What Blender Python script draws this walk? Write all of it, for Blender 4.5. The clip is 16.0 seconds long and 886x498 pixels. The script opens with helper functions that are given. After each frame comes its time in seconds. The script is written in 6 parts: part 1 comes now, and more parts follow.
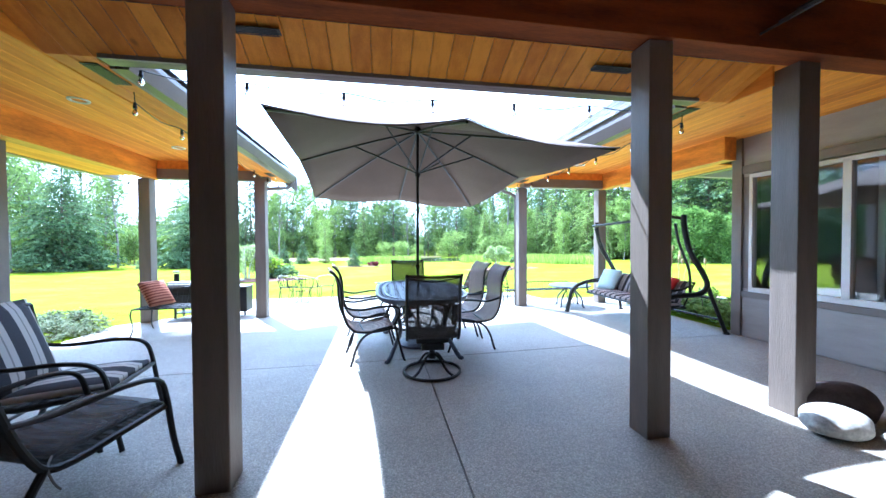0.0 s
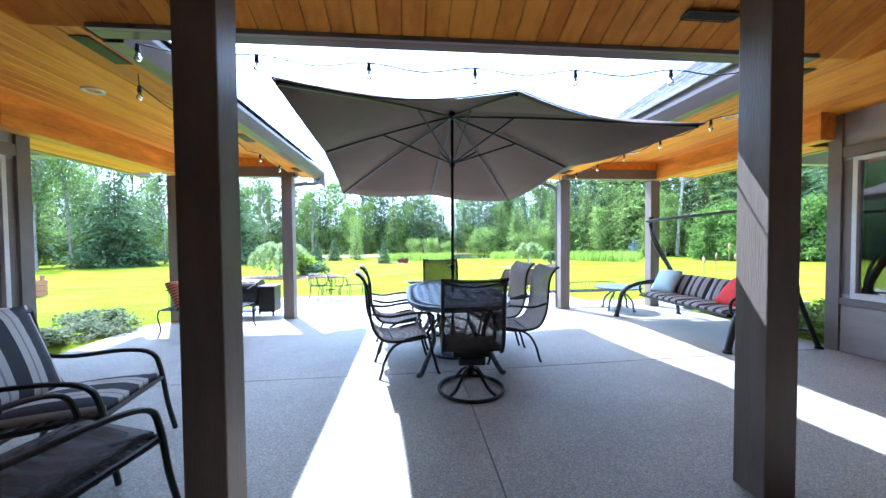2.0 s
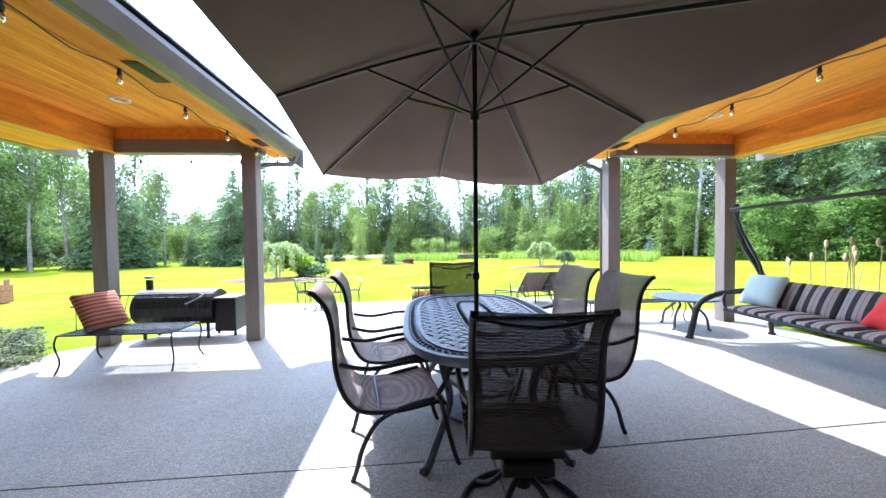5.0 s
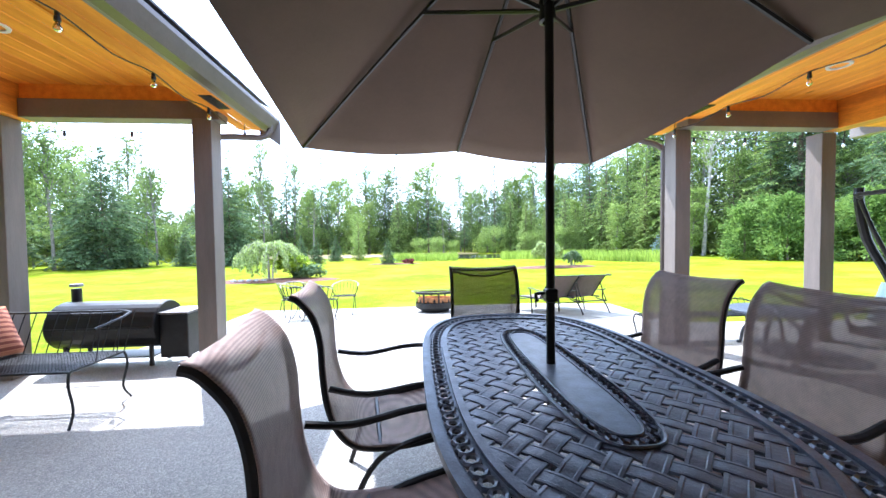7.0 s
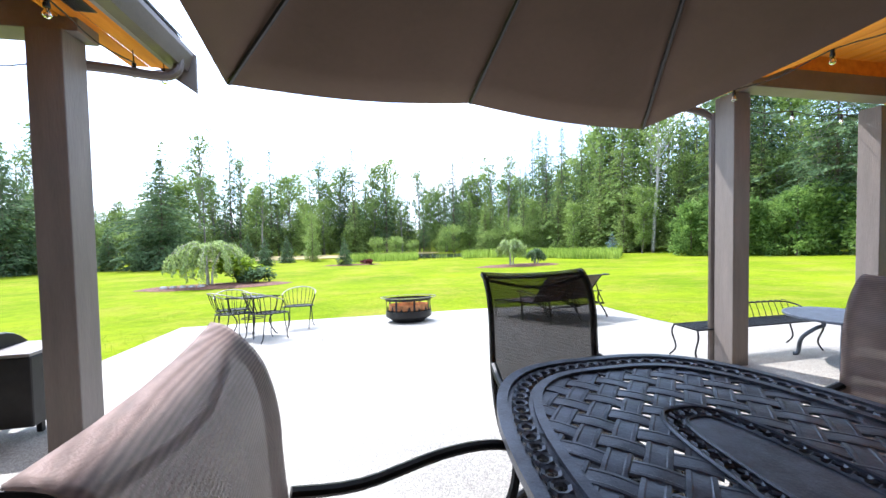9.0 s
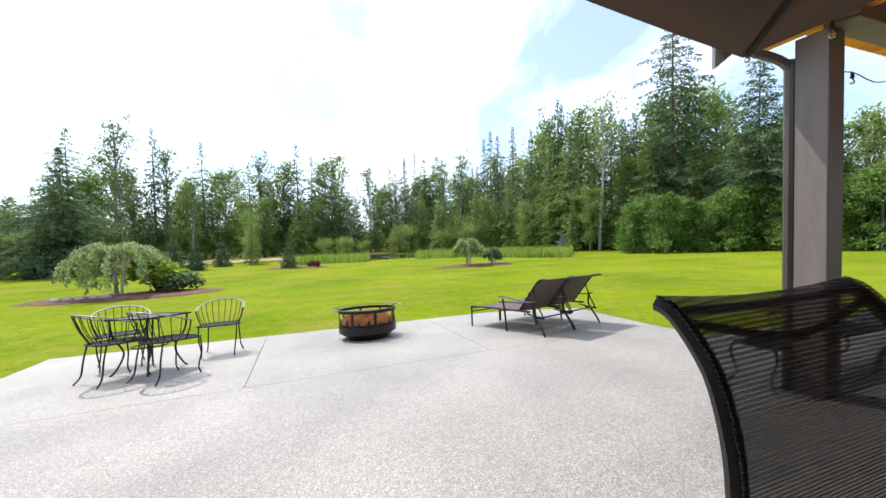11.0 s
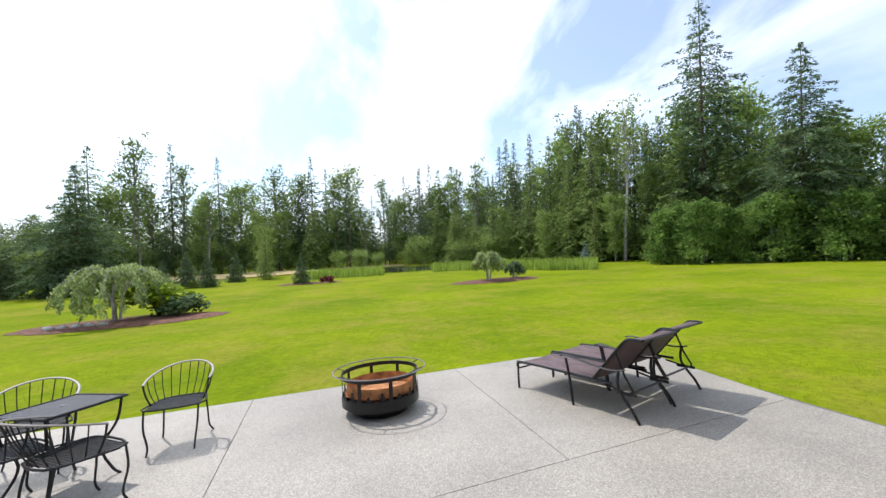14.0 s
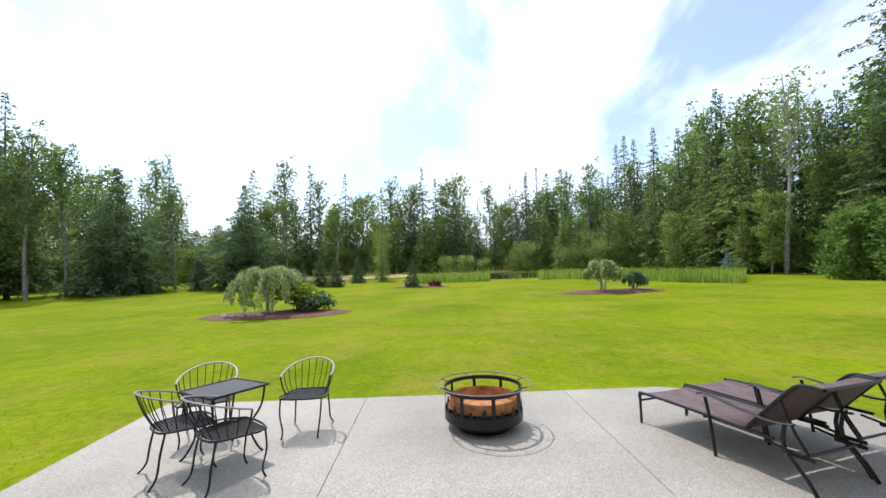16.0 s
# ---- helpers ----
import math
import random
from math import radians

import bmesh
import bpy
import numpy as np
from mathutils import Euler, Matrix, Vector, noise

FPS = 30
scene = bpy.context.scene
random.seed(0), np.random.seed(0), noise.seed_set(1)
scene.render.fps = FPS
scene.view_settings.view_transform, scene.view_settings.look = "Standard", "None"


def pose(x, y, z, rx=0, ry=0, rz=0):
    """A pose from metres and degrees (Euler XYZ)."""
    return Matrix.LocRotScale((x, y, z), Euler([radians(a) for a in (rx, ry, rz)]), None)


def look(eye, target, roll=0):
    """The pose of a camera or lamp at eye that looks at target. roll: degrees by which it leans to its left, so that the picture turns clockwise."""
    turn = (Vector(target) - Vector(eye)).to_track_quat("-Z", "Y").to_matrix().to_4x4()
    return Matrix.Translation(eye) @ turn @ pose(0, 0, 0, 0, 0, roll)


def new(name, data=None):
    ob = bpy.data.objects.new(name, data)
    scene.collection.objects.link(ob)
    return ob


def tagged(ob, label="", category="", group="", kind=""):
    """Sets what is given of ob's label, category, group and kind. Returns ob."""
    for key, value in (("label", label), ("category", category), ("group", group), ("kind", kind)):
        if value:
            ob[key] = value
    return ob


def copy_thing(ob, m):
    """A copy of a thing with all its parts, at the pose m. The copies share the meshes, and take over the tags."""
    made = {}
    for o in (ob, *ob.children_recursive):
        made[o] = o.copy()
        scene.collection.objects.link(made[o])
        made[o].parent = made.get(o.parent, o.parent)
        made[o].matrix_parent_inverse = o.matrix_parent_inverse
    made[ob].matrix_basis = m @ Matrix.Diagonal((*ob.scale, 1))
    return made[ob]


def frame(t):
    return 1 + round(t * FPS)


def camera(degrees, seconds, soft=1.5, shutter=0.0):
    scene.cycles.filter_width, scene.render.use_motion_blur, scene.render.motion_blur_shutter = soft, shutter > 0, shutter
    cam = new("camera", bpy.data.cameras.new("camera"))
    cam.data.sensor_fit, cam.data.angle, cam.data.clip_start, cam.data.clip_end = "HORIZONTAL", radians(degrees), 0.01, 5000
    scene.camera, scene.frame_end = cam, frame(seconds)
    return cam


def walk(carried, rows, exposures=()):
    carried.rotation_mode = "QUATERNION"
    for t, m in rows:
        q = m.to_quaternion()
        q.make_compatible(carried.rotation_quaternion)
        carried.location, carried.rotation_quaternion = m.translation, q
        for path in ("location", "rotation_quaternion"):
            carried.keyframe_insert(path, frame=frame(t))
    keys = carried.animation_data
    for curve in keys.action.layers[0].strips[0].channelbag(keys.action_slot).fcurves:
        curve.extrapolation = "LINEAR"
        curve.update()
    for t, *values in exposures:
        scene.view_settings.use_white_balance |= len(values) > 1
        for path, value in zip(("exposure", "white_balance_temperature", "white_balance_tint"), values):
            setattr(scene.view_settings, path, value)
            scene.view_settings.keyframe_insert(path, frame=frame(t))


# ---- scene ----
cam = camera(102.1, 16.0)
PATH = [
    (0, (-0.472, -0.039, 1.391), (-0.125, 1.93, 1.351), -0.3),
    (0.5, (-0.461, 0.072, 1.39), (-0.165, 2.05, 1.349), -0.2),
    (1, (-0.471, 0.17, 1.385), (-0.228, 2.155, 1.337), -0.3),
    (1.5, (-0.487, 0.319, 1.4), (-0.277, 2.308, 1.346), -0.4),
    (2, (-0.489, 0.467, 1.409), (-0.303, 2.458, 1.351), -0.5),
    (2.5, (-0.485, 0.651, 1.403), (-0.308, 2.642, 1.339), -0.6),
    (3, (-0.468, 0.88, 1.389), (-0.298, 2.872, 1.331), -0.6),
    (3.5, (-0.451, 1.149, 1.381), (-0.288, 3.141, 1.319), -0.8),
    (4, (-0.431, 1.451, 1.368), (-0.272, 3.444, 1.309), -0.7),
    (6.5, (-0.509, 2.977, 1.329), (-0.359, 4.97, 1.272), -0.8),
    (7, (-0.562, 3.3, 1.315), (-0.402, 5.293, 1.255), -0.7),
    (7.5, (-0.631, 3.625, 1.306), (-0.445, 5.616, 1.251), -0.8),
    (8, (-0.689, 3.923, 1.285), (-0.451, 5.908, 1.223), -0.8),
    (8.5, (-0.754, 4.225, 1.275), (-0.441, 6.199, 1.211), -0.9),
    (9, (-0.816, 4.529, 1.261), (-0.419, 6.488, 1.195), -1.1),
    (11.5, (-0.813, 6.09, 1.179), (-0.124, 7.967, 1.114), -1.5),
    (12, (-0.766, 6.375, 1.171), (-0.067, 8.248, 1.114), -1.6),
    (12.5, (-0.706, 6.656, 1.195), (-0.008, 8.529, 1.139), -1.7),
    (13, (-0.647, 6.921, 1.276), (0.047, 8.796, 1.237), -1.9),
    (13.5, (-0.602, 7.152, 1.375), (0.05, 9.043, 1.348), -2.0),
    (14, (-0.577, 7.289, 1.52), (0.009, 9.201, 1.504), -2.2),
    (14.5, (-0.539, 7.364, 1.596), (-0.065, 9.307, 1.597), -2.0),
    (15, (-0.531, 7.389, 1.622), (-0.215, 9.364, 1.636), -1.7),
    (15.5, (-0.535, 7.398, 1.613), (-0.373, 9.392, 1.636), -1.5),
    (16, (-0.54, 7.397, 1.599), (-0.53, 9.397, 1.633), -1.6),
]
EXPOSURES = [(0.0, 2.45, 4800, 9), (2.0, 2.06, 4950, 11), (4.0, 1.92, 5300, 14), (6.5, 1.88, 5500, 15), (8.0, 1.53, 5600, 15), (9.0, 1.16, 5800, 15), (11.5, 0.19, 6300, 15), (16.0, 0.0, 6400, 14)]
walk(cam, [(t, look(eye, target, roll)) for t, eye, target, roll in PATH], EXPOSURES)

# ---------- world and sun ----------
TO_SUN = Vector((-0.365, 0.62, 1.0)).normalized()
world = bpy.data.worlds.new("sky")
scene.world = world
world.use_nodes = True
wn, wl = world.node_tree.nodes, world.node_tree.links
wn.clear()
w_out = wn.new("ShaderNodeOutputWorld")
w_bg = wn.new("ShaderNodeBackground")
w_bg.inputs[1].default_value = 0.15
w_sky = wn.new("ShaderNodeTexSky")
w_sky.sky_type, w_sky.sun_disc = "NISHITA", False
w_sky.sun_elevation = math.asin(TO_SUN.z)
w_sky.sun_rotation = math.atan2(TO_SUN.x, TO_SUN.y)
w_sky.altitude, w_sky.air_density, w_sky.dust_density = 100, 1.0, 1.5
w_co = wn.new("ShaderNodeTexCoord")
w_map = wn.new("ShaderNodeMapping")
w_map.inputs["Rotation"].default_value = (0.0, 0.0, 0.5)
w_map.inputs["Scale"].default_value = (2.6, 0.5, 2.2)
w_n1 = wn.new("ShaderNodeTexNoise")
w_n1.inputs["Scale"].default_value, w_n1.inputs["Detail"].default_value = 1.6, 7
w_n1.inputs["Roughness"].default_value, w_n1.inputs["Distortion"].default_value = 0.55, 0.5
w_ramp = wn.new("ShaderNodeValToRGB")
w_ramp.color_ramp.elements[0].position, w_ramp.color_ramp.elements[1].position = 0.38, 0.66
w_ramp.color_ramp.elements[0].color = (0.20, 0.20, 0.20, 1)
w_mix = wn.new("ShaderNodeMix")
w_mix.data_type = "RGBA"
w_mix.inputs["B"].default_value = (9.6, 10.4, 11.6, 1)
wl.new(w_co.outputs["Generated"], w_map.inputs["Vector"])
wl.new(w_map.outputs[0], w_n1.inputs["Vector"])
wl.new(w_n1.outputs["Fac"], w_ramp.inputs[0])
wl.new(w_ramp.outputs[0], w_mix.inputs["Factor"])
w_tint = wn.new("ShaderNodeMix")
w_tint.data_type, w_tint.blend_type = "RGBA", "MULTIPLY"
w_tint.inputs["Factor"].default_value = 1.0
w_tint.inputs["B"].default_value = (1.1, 1.3, 1.36, 1)
wl.new(w_sky.outputs[0], w_tint.inputs["A"])
wl.new(w_tint.outputs["Result"], w_mix.inputs["A"])
wl.new(w_mix.outputs["Result"], w_bg.inputs[0])
wl.new(w_bg.outputs[0], w_out.inputs[0])
sun = new("sun", bpy.data.lights.new("sun", "SUN"))
sun.data.energy, sun.data.angle, sun.data.color = 3.9, radians(0.6), (1.0, 0.96, 0.9)
sun.matrix_world = look((0, 0, 30), Vector((0, 0, 30)) - TO_SUN)


# ---------- materials ----------
def material(name, color, rough=0.6, metal=0.0, vary=0.12, scale=8.0, bump=0.0, bump_scale=60.0, color2=None, spec=0.5, stretch=(1, 1, 1), per="none", coords="Object", fine=0.0):
    """A surface with variation at two scales, fine relief and an optional second colour."""
    m = bpy.data.materials.new(name)
    m.use_nodes = True
    n, l = m.node_tree.nodes, m.node_tree.links
    b = n["Principled BSDF"]
    b.inputs["Roughness"].default_value, b.inputs["Metallic"].default_value = rough, metal
    b.inputs["Specular IOR Level"].default_value = spec
    co = n.new("ShaderNodeTexCoord")
    mp = n.new("ShaderNodeMapping")
    mp.inputs["Scale"].default_value = stretch
    l.new(co.outputs[coords], mp.inputs[0])
    n1, n2 = n.new("ShaderNodeTexNoise"), n.new("ShaderNodeTexNoise")
    n1.inputs["Scale"].default_value, n1.inputs["Detail"].default_value = scale, 6
    n2.inputs["Scale"].default_value, n2.inputs["Detail"].default_value = scale * 11, 4
    l.new(mp.outputs[0], n1.inputs["Vector"])
    l.new(mp.outputs[0], n2.inputs["Vector"])
    add = n.new("ShaderNodeMath")
    add.operation = "MULTIPLY_ADD"
    add.inputs[1].default_value = 0.45 + fine
    l.new(n2.outputs["Fac"], add.inputs[0])
    l.new(n1.outputs["Fac"], add.inputs[2])
    last = add.outputs[0]
    if per != "none":
        src = n.new("ShaderNodeObjectInfo" if per == "object" else "ShaderNodeNewGeometry")
        a2 = n.new("ShaderNodeMath")
        a2.operation = "MULTIPLY_ADD"
        a2.inputs[1].default_value = 0.5
        l.new(src.outputs["Random" if per == "object" else "Random Per Island"], a2.inputs[0])
        l.new(last, a2.inputs[2])
        sub = n.new("ShaderNodeMath")
        sub.operation = "SUBTRACT"
        sub.inputs[1].default_value = 0.25
        l.new(a2.outputs[0], sub.inputs[0])
        last = sub.outputs[0]
    ramp = n.new("ShaderNodeValToRGB")
    c2 = color2 or tuple(c * (1 - 2.2 * vary) for c in color)
    c1 = tuple(min(1.0, c * (1 + vary)) for c in color)
    ramp.color_ramp.elements[0].position, ramp.color_ramp.elements[1].position = 0.45, 0.98
    ramp.color_ramp.elements[0].color = (*c2, 1)
    ramp.color_ramp.elements[1].color = (*c1, 1)
    l.new(last, ramp.inputs[0])
    l.new(ramp.outputs[0], b.inputs["Base Color"])
    if bump > 0:
        n3 = n.new("ShaderNodeTexNoise")
        n3.inputs["Scale"].default_value, n3.inputs["Detail"].default_value = bump_scale, 5
        l.new(mp.outputs[0], n3.inputs["Vector"])
        bp = n.new("ShaderNodeBump")
        bp.inputs["Strength"].default_value, bp.inputs["Distance"].default_value = bump, 0.01
        l.new(n3.outputs["Fac"], bp.inputs["Height"])
        l.new(bp.outputs[0], b.inputs["Normal"])
    return m


def aggregate():
    """Exposed-aggregate concrete: small pebbles of mixed greys and browns, with broad stains."""
    m = bpy.data.materials.new("exposed_aggregate")
    m.use_nodes = True
    n, l = m.node_tree.nodes, m.node_tree.links
    b = n["Principled BSDF"]
    co = n.new("ShaderNodeTexCoord")
    v = n.new("ShaderNodeTexVoronoi")
    v.inputs["Scale"].default_value = 135
    l.new(co.outputs["Object"], v.inputs["Vector"])
    ramp = n.new("ShaderNodeValToRGB")
    els = ramp.color_ramp.elements
    els[0].position, els[0].color = 0.05, (0.225, 0.208, 0.178, 1)
    els[1].position, els[1].color = 0.95, (0.47, 0.432, 0.365, 1)
    els.new(0.35).color = (0.30, 0.276, 0.236, 1)
    els.new(0.7).color = (0.355, 0.326, 0.278, 1)
    sep = n.new("ShaderNodeSeparateColor")
    l.new(v.outputs["Color"], sep.inputs[0])
    l.new(sep.outputs[0], ramp.inputs[0])
    n1 = n.new("ShaderNodeTexNoise")
    n1.inputs["Scale"].default_value, n1.inputs["Detail"].default_value = 0.9, 7
    l.new(co.outputs["Object"], n1.inputs["Vector"])
    r2 = n.new("ShaderNodeMapRange")
    r2.inputs["From Min"].default_value, r2.inputs["From Max"].default_value = 0.3, 0.7
    r2.inputs["To Min"].default_value, r2.inputs["To Max"].default_value = 0.82, 1.12
    l.new(n1.outputs["Fac"], r2.inputs["Value"])
    mul = n.new("ShaderNodeMix")
    mul.data_type, mul.blend_type = "RGBA", "MULTIPLY"
    mul.inputs["Factor"].default_value = 1
    l.new(ramp.outputs[0], mul.inputs["A"])
    l.new(r2.outputs[0], mul.inputs["B"])
    l.new(mul.outputs["Result"], b.inputs["Base Color"])
    b.inputs["Roughness"].default_value = 0.55
    bp = n.new("ShaderNodeBump")
    bp.inputs["Strength"].default_value, bp.inputs["Distance"].default_value = 0.45, 0.005
    bp.invert = True
    l.new(v.outputs["Distance"], bp.inputs["Height"])
    l.new(bp.outputs[0], b.inputs["Normal"])
    return m


def sheer(name, color, see, rough=0.7, scale=1.0):
    """A woven mesh: threads that let part of the view through."""
    m = material(name, color, rough, vary=0.1, scale=25, bump=0.3, bump_scale=300)
    n, l = m.node_tree.nodes, m.node_tree.links
    tr, mx = n.new("ShaderNodeBsdfTransparent"), n.new("ShaderNodeMixShader")
    mx.inputs[0].default_value = see
    wave = n.new("ShaderNodeTexWave")
    wave.wave_type, wave.bands_direction = "BANDS", "Z"
    wave.inputs["Scale"].default_value = 48 * scale
    wave.inputs["Distortion"].default_value = 0.4
    co = n.new("ShaderNodeTexCoord")
    l.new(co.outputs["Object"], wave.inputs["Vector"])
    mr = n.new("ShaderNodeMapRange")
    mr.inputs["To Min"].default_value, mr.inputs["To Max"].default_value = max(0.0, see - 0.15), see + 0.15
    l.new(wave.outputs["Fac"], mr.inputs["Value"])
    l.new(mr.outputs[0], mx.inputs[0])
    l.new(n["Principled BSDF"].outputs[0], mx.inputs[1])
    l.new(tr.outputs[0], mx.inputs[2])
    l.new(mx.outputs[0], n["Material Output"].inputs[0])
    return m


def leafy(name, dark, light, scale=0.5):
    m = material(name, light, 0.75, vary=0.1, scale=scale, color2=dark, per="island", spec=0.25)
    n, l = m.node_tree.nodes, m.node_tree.links
    tl, mx = n.new("ShaderNodeBsdfTranslucent"), n.new("ShaderNodeMixShader")
    mx.inputs[0].default_value = 0.42
    ramp = [x for x in n if x.bl_idname == "ShaderNodeValToRGB"][0]
    l.new(ramp.outputs[0], tl.inputs[0])
    l.new(n["Principled BSDF"].outputs[0], mx.inputs[1])
    l.new(tl.outputs[0], mx.inputs[2])
    l.new(mx.outputs[0], n["Material Output"].inputs[0])
    return m


def glass(name, tint=(0.9, 0.95, 0.95), ior=1.5):
    m = bpy.data.materials.new(name)
    m.use_nodes = True
    n, l = m.node_tree.nodes, m.node_tree.links
    b = n["Principled BSDF"]
    b.inputs["Base Color"].default_value = (*tint, 1)
    b.inputs["Roughness"].default_value = 0.03
    b.inputs["Transmission Weight"].default_value = 1.0
    b.inputs["IOR"].default_value = ior
    return m


def banded(name, dark, light, scale, axis="X", light_share=0.5, rough=0.85):
    """Striped woven cloth."""
    m = material(name, light, rough, vary=0.05, scale=30, bump=0.25, bump_scale=250)
    n, l = m.node_tree.nodes, m.node_tree.links
    b = n["Principled BSDF"]
    wave = n.new("ShaderNodeTexWave")
    wave.wave_type, wave.bands_direction, wave.wave_profile = "BANDS", axis, "TRI"
    wave.inputs["Scale"].default_value = scale
    co = n.new("ShaderNodeTexCoord")
    l.new(co.outputs["Object"], wave.inputs["Vector"])
    r = n.new("ShaderNodeValToRGB")
    r.color_ramp.interpolation = "CONSTANT"
    r.color_ramp.elements[0].color = (*dark, 1)
    r.color_ramp.elements[1].position, r.color_ramp.elements[1].color = 1 - light_share, (*light, 1)
    mid = tuple(0.55 * d + 0.45 * q for d, q in zip(dark, light))
    r.color_ramp.elements.new(0.94).color = (*mid, 1)
    l.new(wave.outputs["Fac"], r.inputs[0])
    old = [x for x in n if x.bl_idname == "ShaderNodeValToRGB" and x != r][0]
    mx = n.new("ShaderNodeMix")
    mx.data_type, mx.blend_type = "RGBA", "MULTIPLY"
    mx.inputs["Factor"].default_value = 0.25
    l.new(r.outputs[0], mx.inputs["A"])
    l.new(old.outputs[0], mx.inputs["B"])
    l.new(mx.outputs["Result"], b.inputs["Base Color"])
    return m


M_FLOOR = aggregate()
M_GROUT = material("joint_filler", (0.17, 0.16, 0.15), 0.9, scale=20)
M_LAWN = material("lawn", (0.162, 0.206, 0.005), 1.0, vary=0.2, scale=0.22, color2=(0.088, 0.148, 0.004), bump=0.9, bump_scale=45, spec=0.04, fine=0.12)
_n, _l = M_LAWN.node_tree.nodes, M_LAWN.node_tree.links
_old = [q for q in _n if q.bl_idname == "ShaderNodeValToRGB"][0]
_co, _np = _n.new("ShaderNodeTexCoord"), _n.new("ShaderNodeTexNoise")
_np.inputs["Scale"].default_value, _np.inputs["Detail"].default_value, _np.inputs["Roughness"].default_value = 0.5, 9, 0.72
_l.new(_co.outputs["Object"], _np.inputs["Vector"])
_rp = _n.new("ShaderNodeValToRGB")
_rp.color_ramp.elements[0].position, _rp.color_ramp.elements[0].color = 0.47, (0, 0, 0, 1)
_rp.color_ramp.elements[1].position, _rp.color_ramp.elements[1].color = 0.74, (1, 1, 1, 1)
_l.new(_np.outputs["Fac"], _rp.inputs[0])
_mx = _n.new("ShaderNodeMix")
_mx.data_type = "RGBA"
_mx.inputs["B"].default_value = (0.25, 0.22, 0.035, 1)
_l.new(_rp.outputs[0], _mx.inputs["Factor"])
_l.new(_old.outputs[0], _mx.inputs["A"])
_nf, _rf, _mf = _n.new("ShaderNodeTexNoise"), _n.new("ShaderNodeMapRange"), _n.new("ShaderNodeMix")
_nf.inputs["Scale"].default_value, _nf.inputs["Detail"].default_value, _nf.inputs["Roughness"].default_value = 9.0, 8, 0.75
_rf.inputs["From Min"].default_value, _rf.inputs["From Max"].default_value = 0.3, 0.7
_rf.inputs["To Min"].default_value, _rf.inputs["To Max"].default_value = 0.68, 1.25
_mf.data_type, _mf.blend_type = "RGBA", "MULTIPLY"
_mf.inputs["Factor"].default_value = 1.0
_l.new(_co.outputs["Object"], _nf.inputs["Vector"])
_l.new(_nf.outputs["Fac"], _rf.inputs["Value"])
_l.new(_mx.outputs["Result"], _mf.inputs["A"])
_l.new(_rf.outputs[0], _mf.inputs["B"])
_l.new(_mf.outputs["Result"], _n["Principled BSDF"].inputs["Base Color"])
M_PINE = material("stained_pine", (0.94, 0.385, 0.032), 0.5, spec=0.25, vary=0.05, scale=2.2, color2=(0.72, 0.23, 0.016), bump=0.12, bump_scale=30, stretch=(7, 0.7, 7), per="island")
_n, _l = M_PINE.node_tree.nodes, M_PINE.node_tree.links
_old = [q for q in _n if q.bl_idname == "ShaderNodeValToRGB"][0]
_co, _mp, _vo = _n.new("ShaderNodeTexCoord"), _n.new("ShaderNodeMapping"), _n.new("ShaderNodeTexVoronoi")
_mp.inputs["Scale"].default_value = (3.4, 1.5, 3.4)
_vo.inputs["Scale"].default_value = 1.0
_wb = _n.new("ShaderNodeTexNoise")
_wb.inputs["Scale"].default_value = 14.0
_rp = _n.new("ShaderNodeMapRange")
_rp.inputs["From Min"].default_value, _rp.inputs["From Max"].default_value = 0.05, 0.13
_rp.inputs["To Min"].default_value, _rp.inputs["To Max"].default_value = 0.75, 0.0
_ad = _n.new("ShaderNodeMath")
_ad.operation = "MULTIPLY_ADD"
_ad.inputs[1].default_value = 0.09
_mx = _n.new("ShaderNodeMix")
_mx.data_type = "RGBA"
_mx.inputs["B"].default_value = (0.16, 0.05, 0.012, 1)
_l.new(_co.outputs["Object"], _mp.inputs[0])
_l.new(_mp.outputs[0], _vo.inputs["Vector"])
_l.new(_co.outputs["Object"], _wb.inputs["Vector"])
_l.new(_wb.outputs["Fac"], _ad.inputs[0])
_l.new(_vo.outputs["Distance"], _ad.inputs[2])
_l.new(_ad.outputs[0], _rp.inputs["Value"])
_l.new(_rp.outputs[0], _mx.inputs["Factor"])
_l.new(_old.outputs[0], _mx.inputs["A"])
_l.new(_mx.outputs["Result"], _n["Principled BSDF"].inputs["Base Color"])
M_BEAM = material("stained_beam", (0.85, 0.33, 0.02), 0.45, vary=0.15, scale=2.0, color2=(0.45, 0.14, 0.015), bump=0.15, bump_scale=30, stretch=(5, 0.8, 5))
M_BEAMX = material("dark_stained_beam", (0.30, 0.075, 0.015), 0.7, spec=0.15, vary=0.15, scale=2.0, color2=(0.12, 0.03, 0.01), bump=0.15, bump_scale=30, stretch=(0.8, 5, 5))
M_POST = material("taupe_post_paint", (0.20, 0.165, 0.14), 0.55, vary=0.1, scale=3, bump=0.25, bump_scale=25, stretch=(4, 4, 0.5))
M_TRIM = material("taupe_trim_paint", (0.21, 0.18, 0.155), 0.55, vary=0.08, scale=4, bump=0.12, bump_scale=40)
M_SIDING = material("pale_taupe_siding", (0.37, 0.335, 0.30), 0.6, vary=0.06, scale=3, bump=0.15, bump_scale=60, stretch=(1, 1, 4))
M_WHITE = material("white_vinyl", (0.78, 0.77, 0.74), 0.4, vary=0.03, scale=5)
M_GUTTER = material("brown_metal_gutter", (0.115, 0.09, 0.075), 0.35, 0.2, vary=0.1, scale=4, bump=0.05)
M_FASCIA = material("taupe_fascia", (0.235, 0.213, 0.195), 0.5, vary=0.08, scale=3)
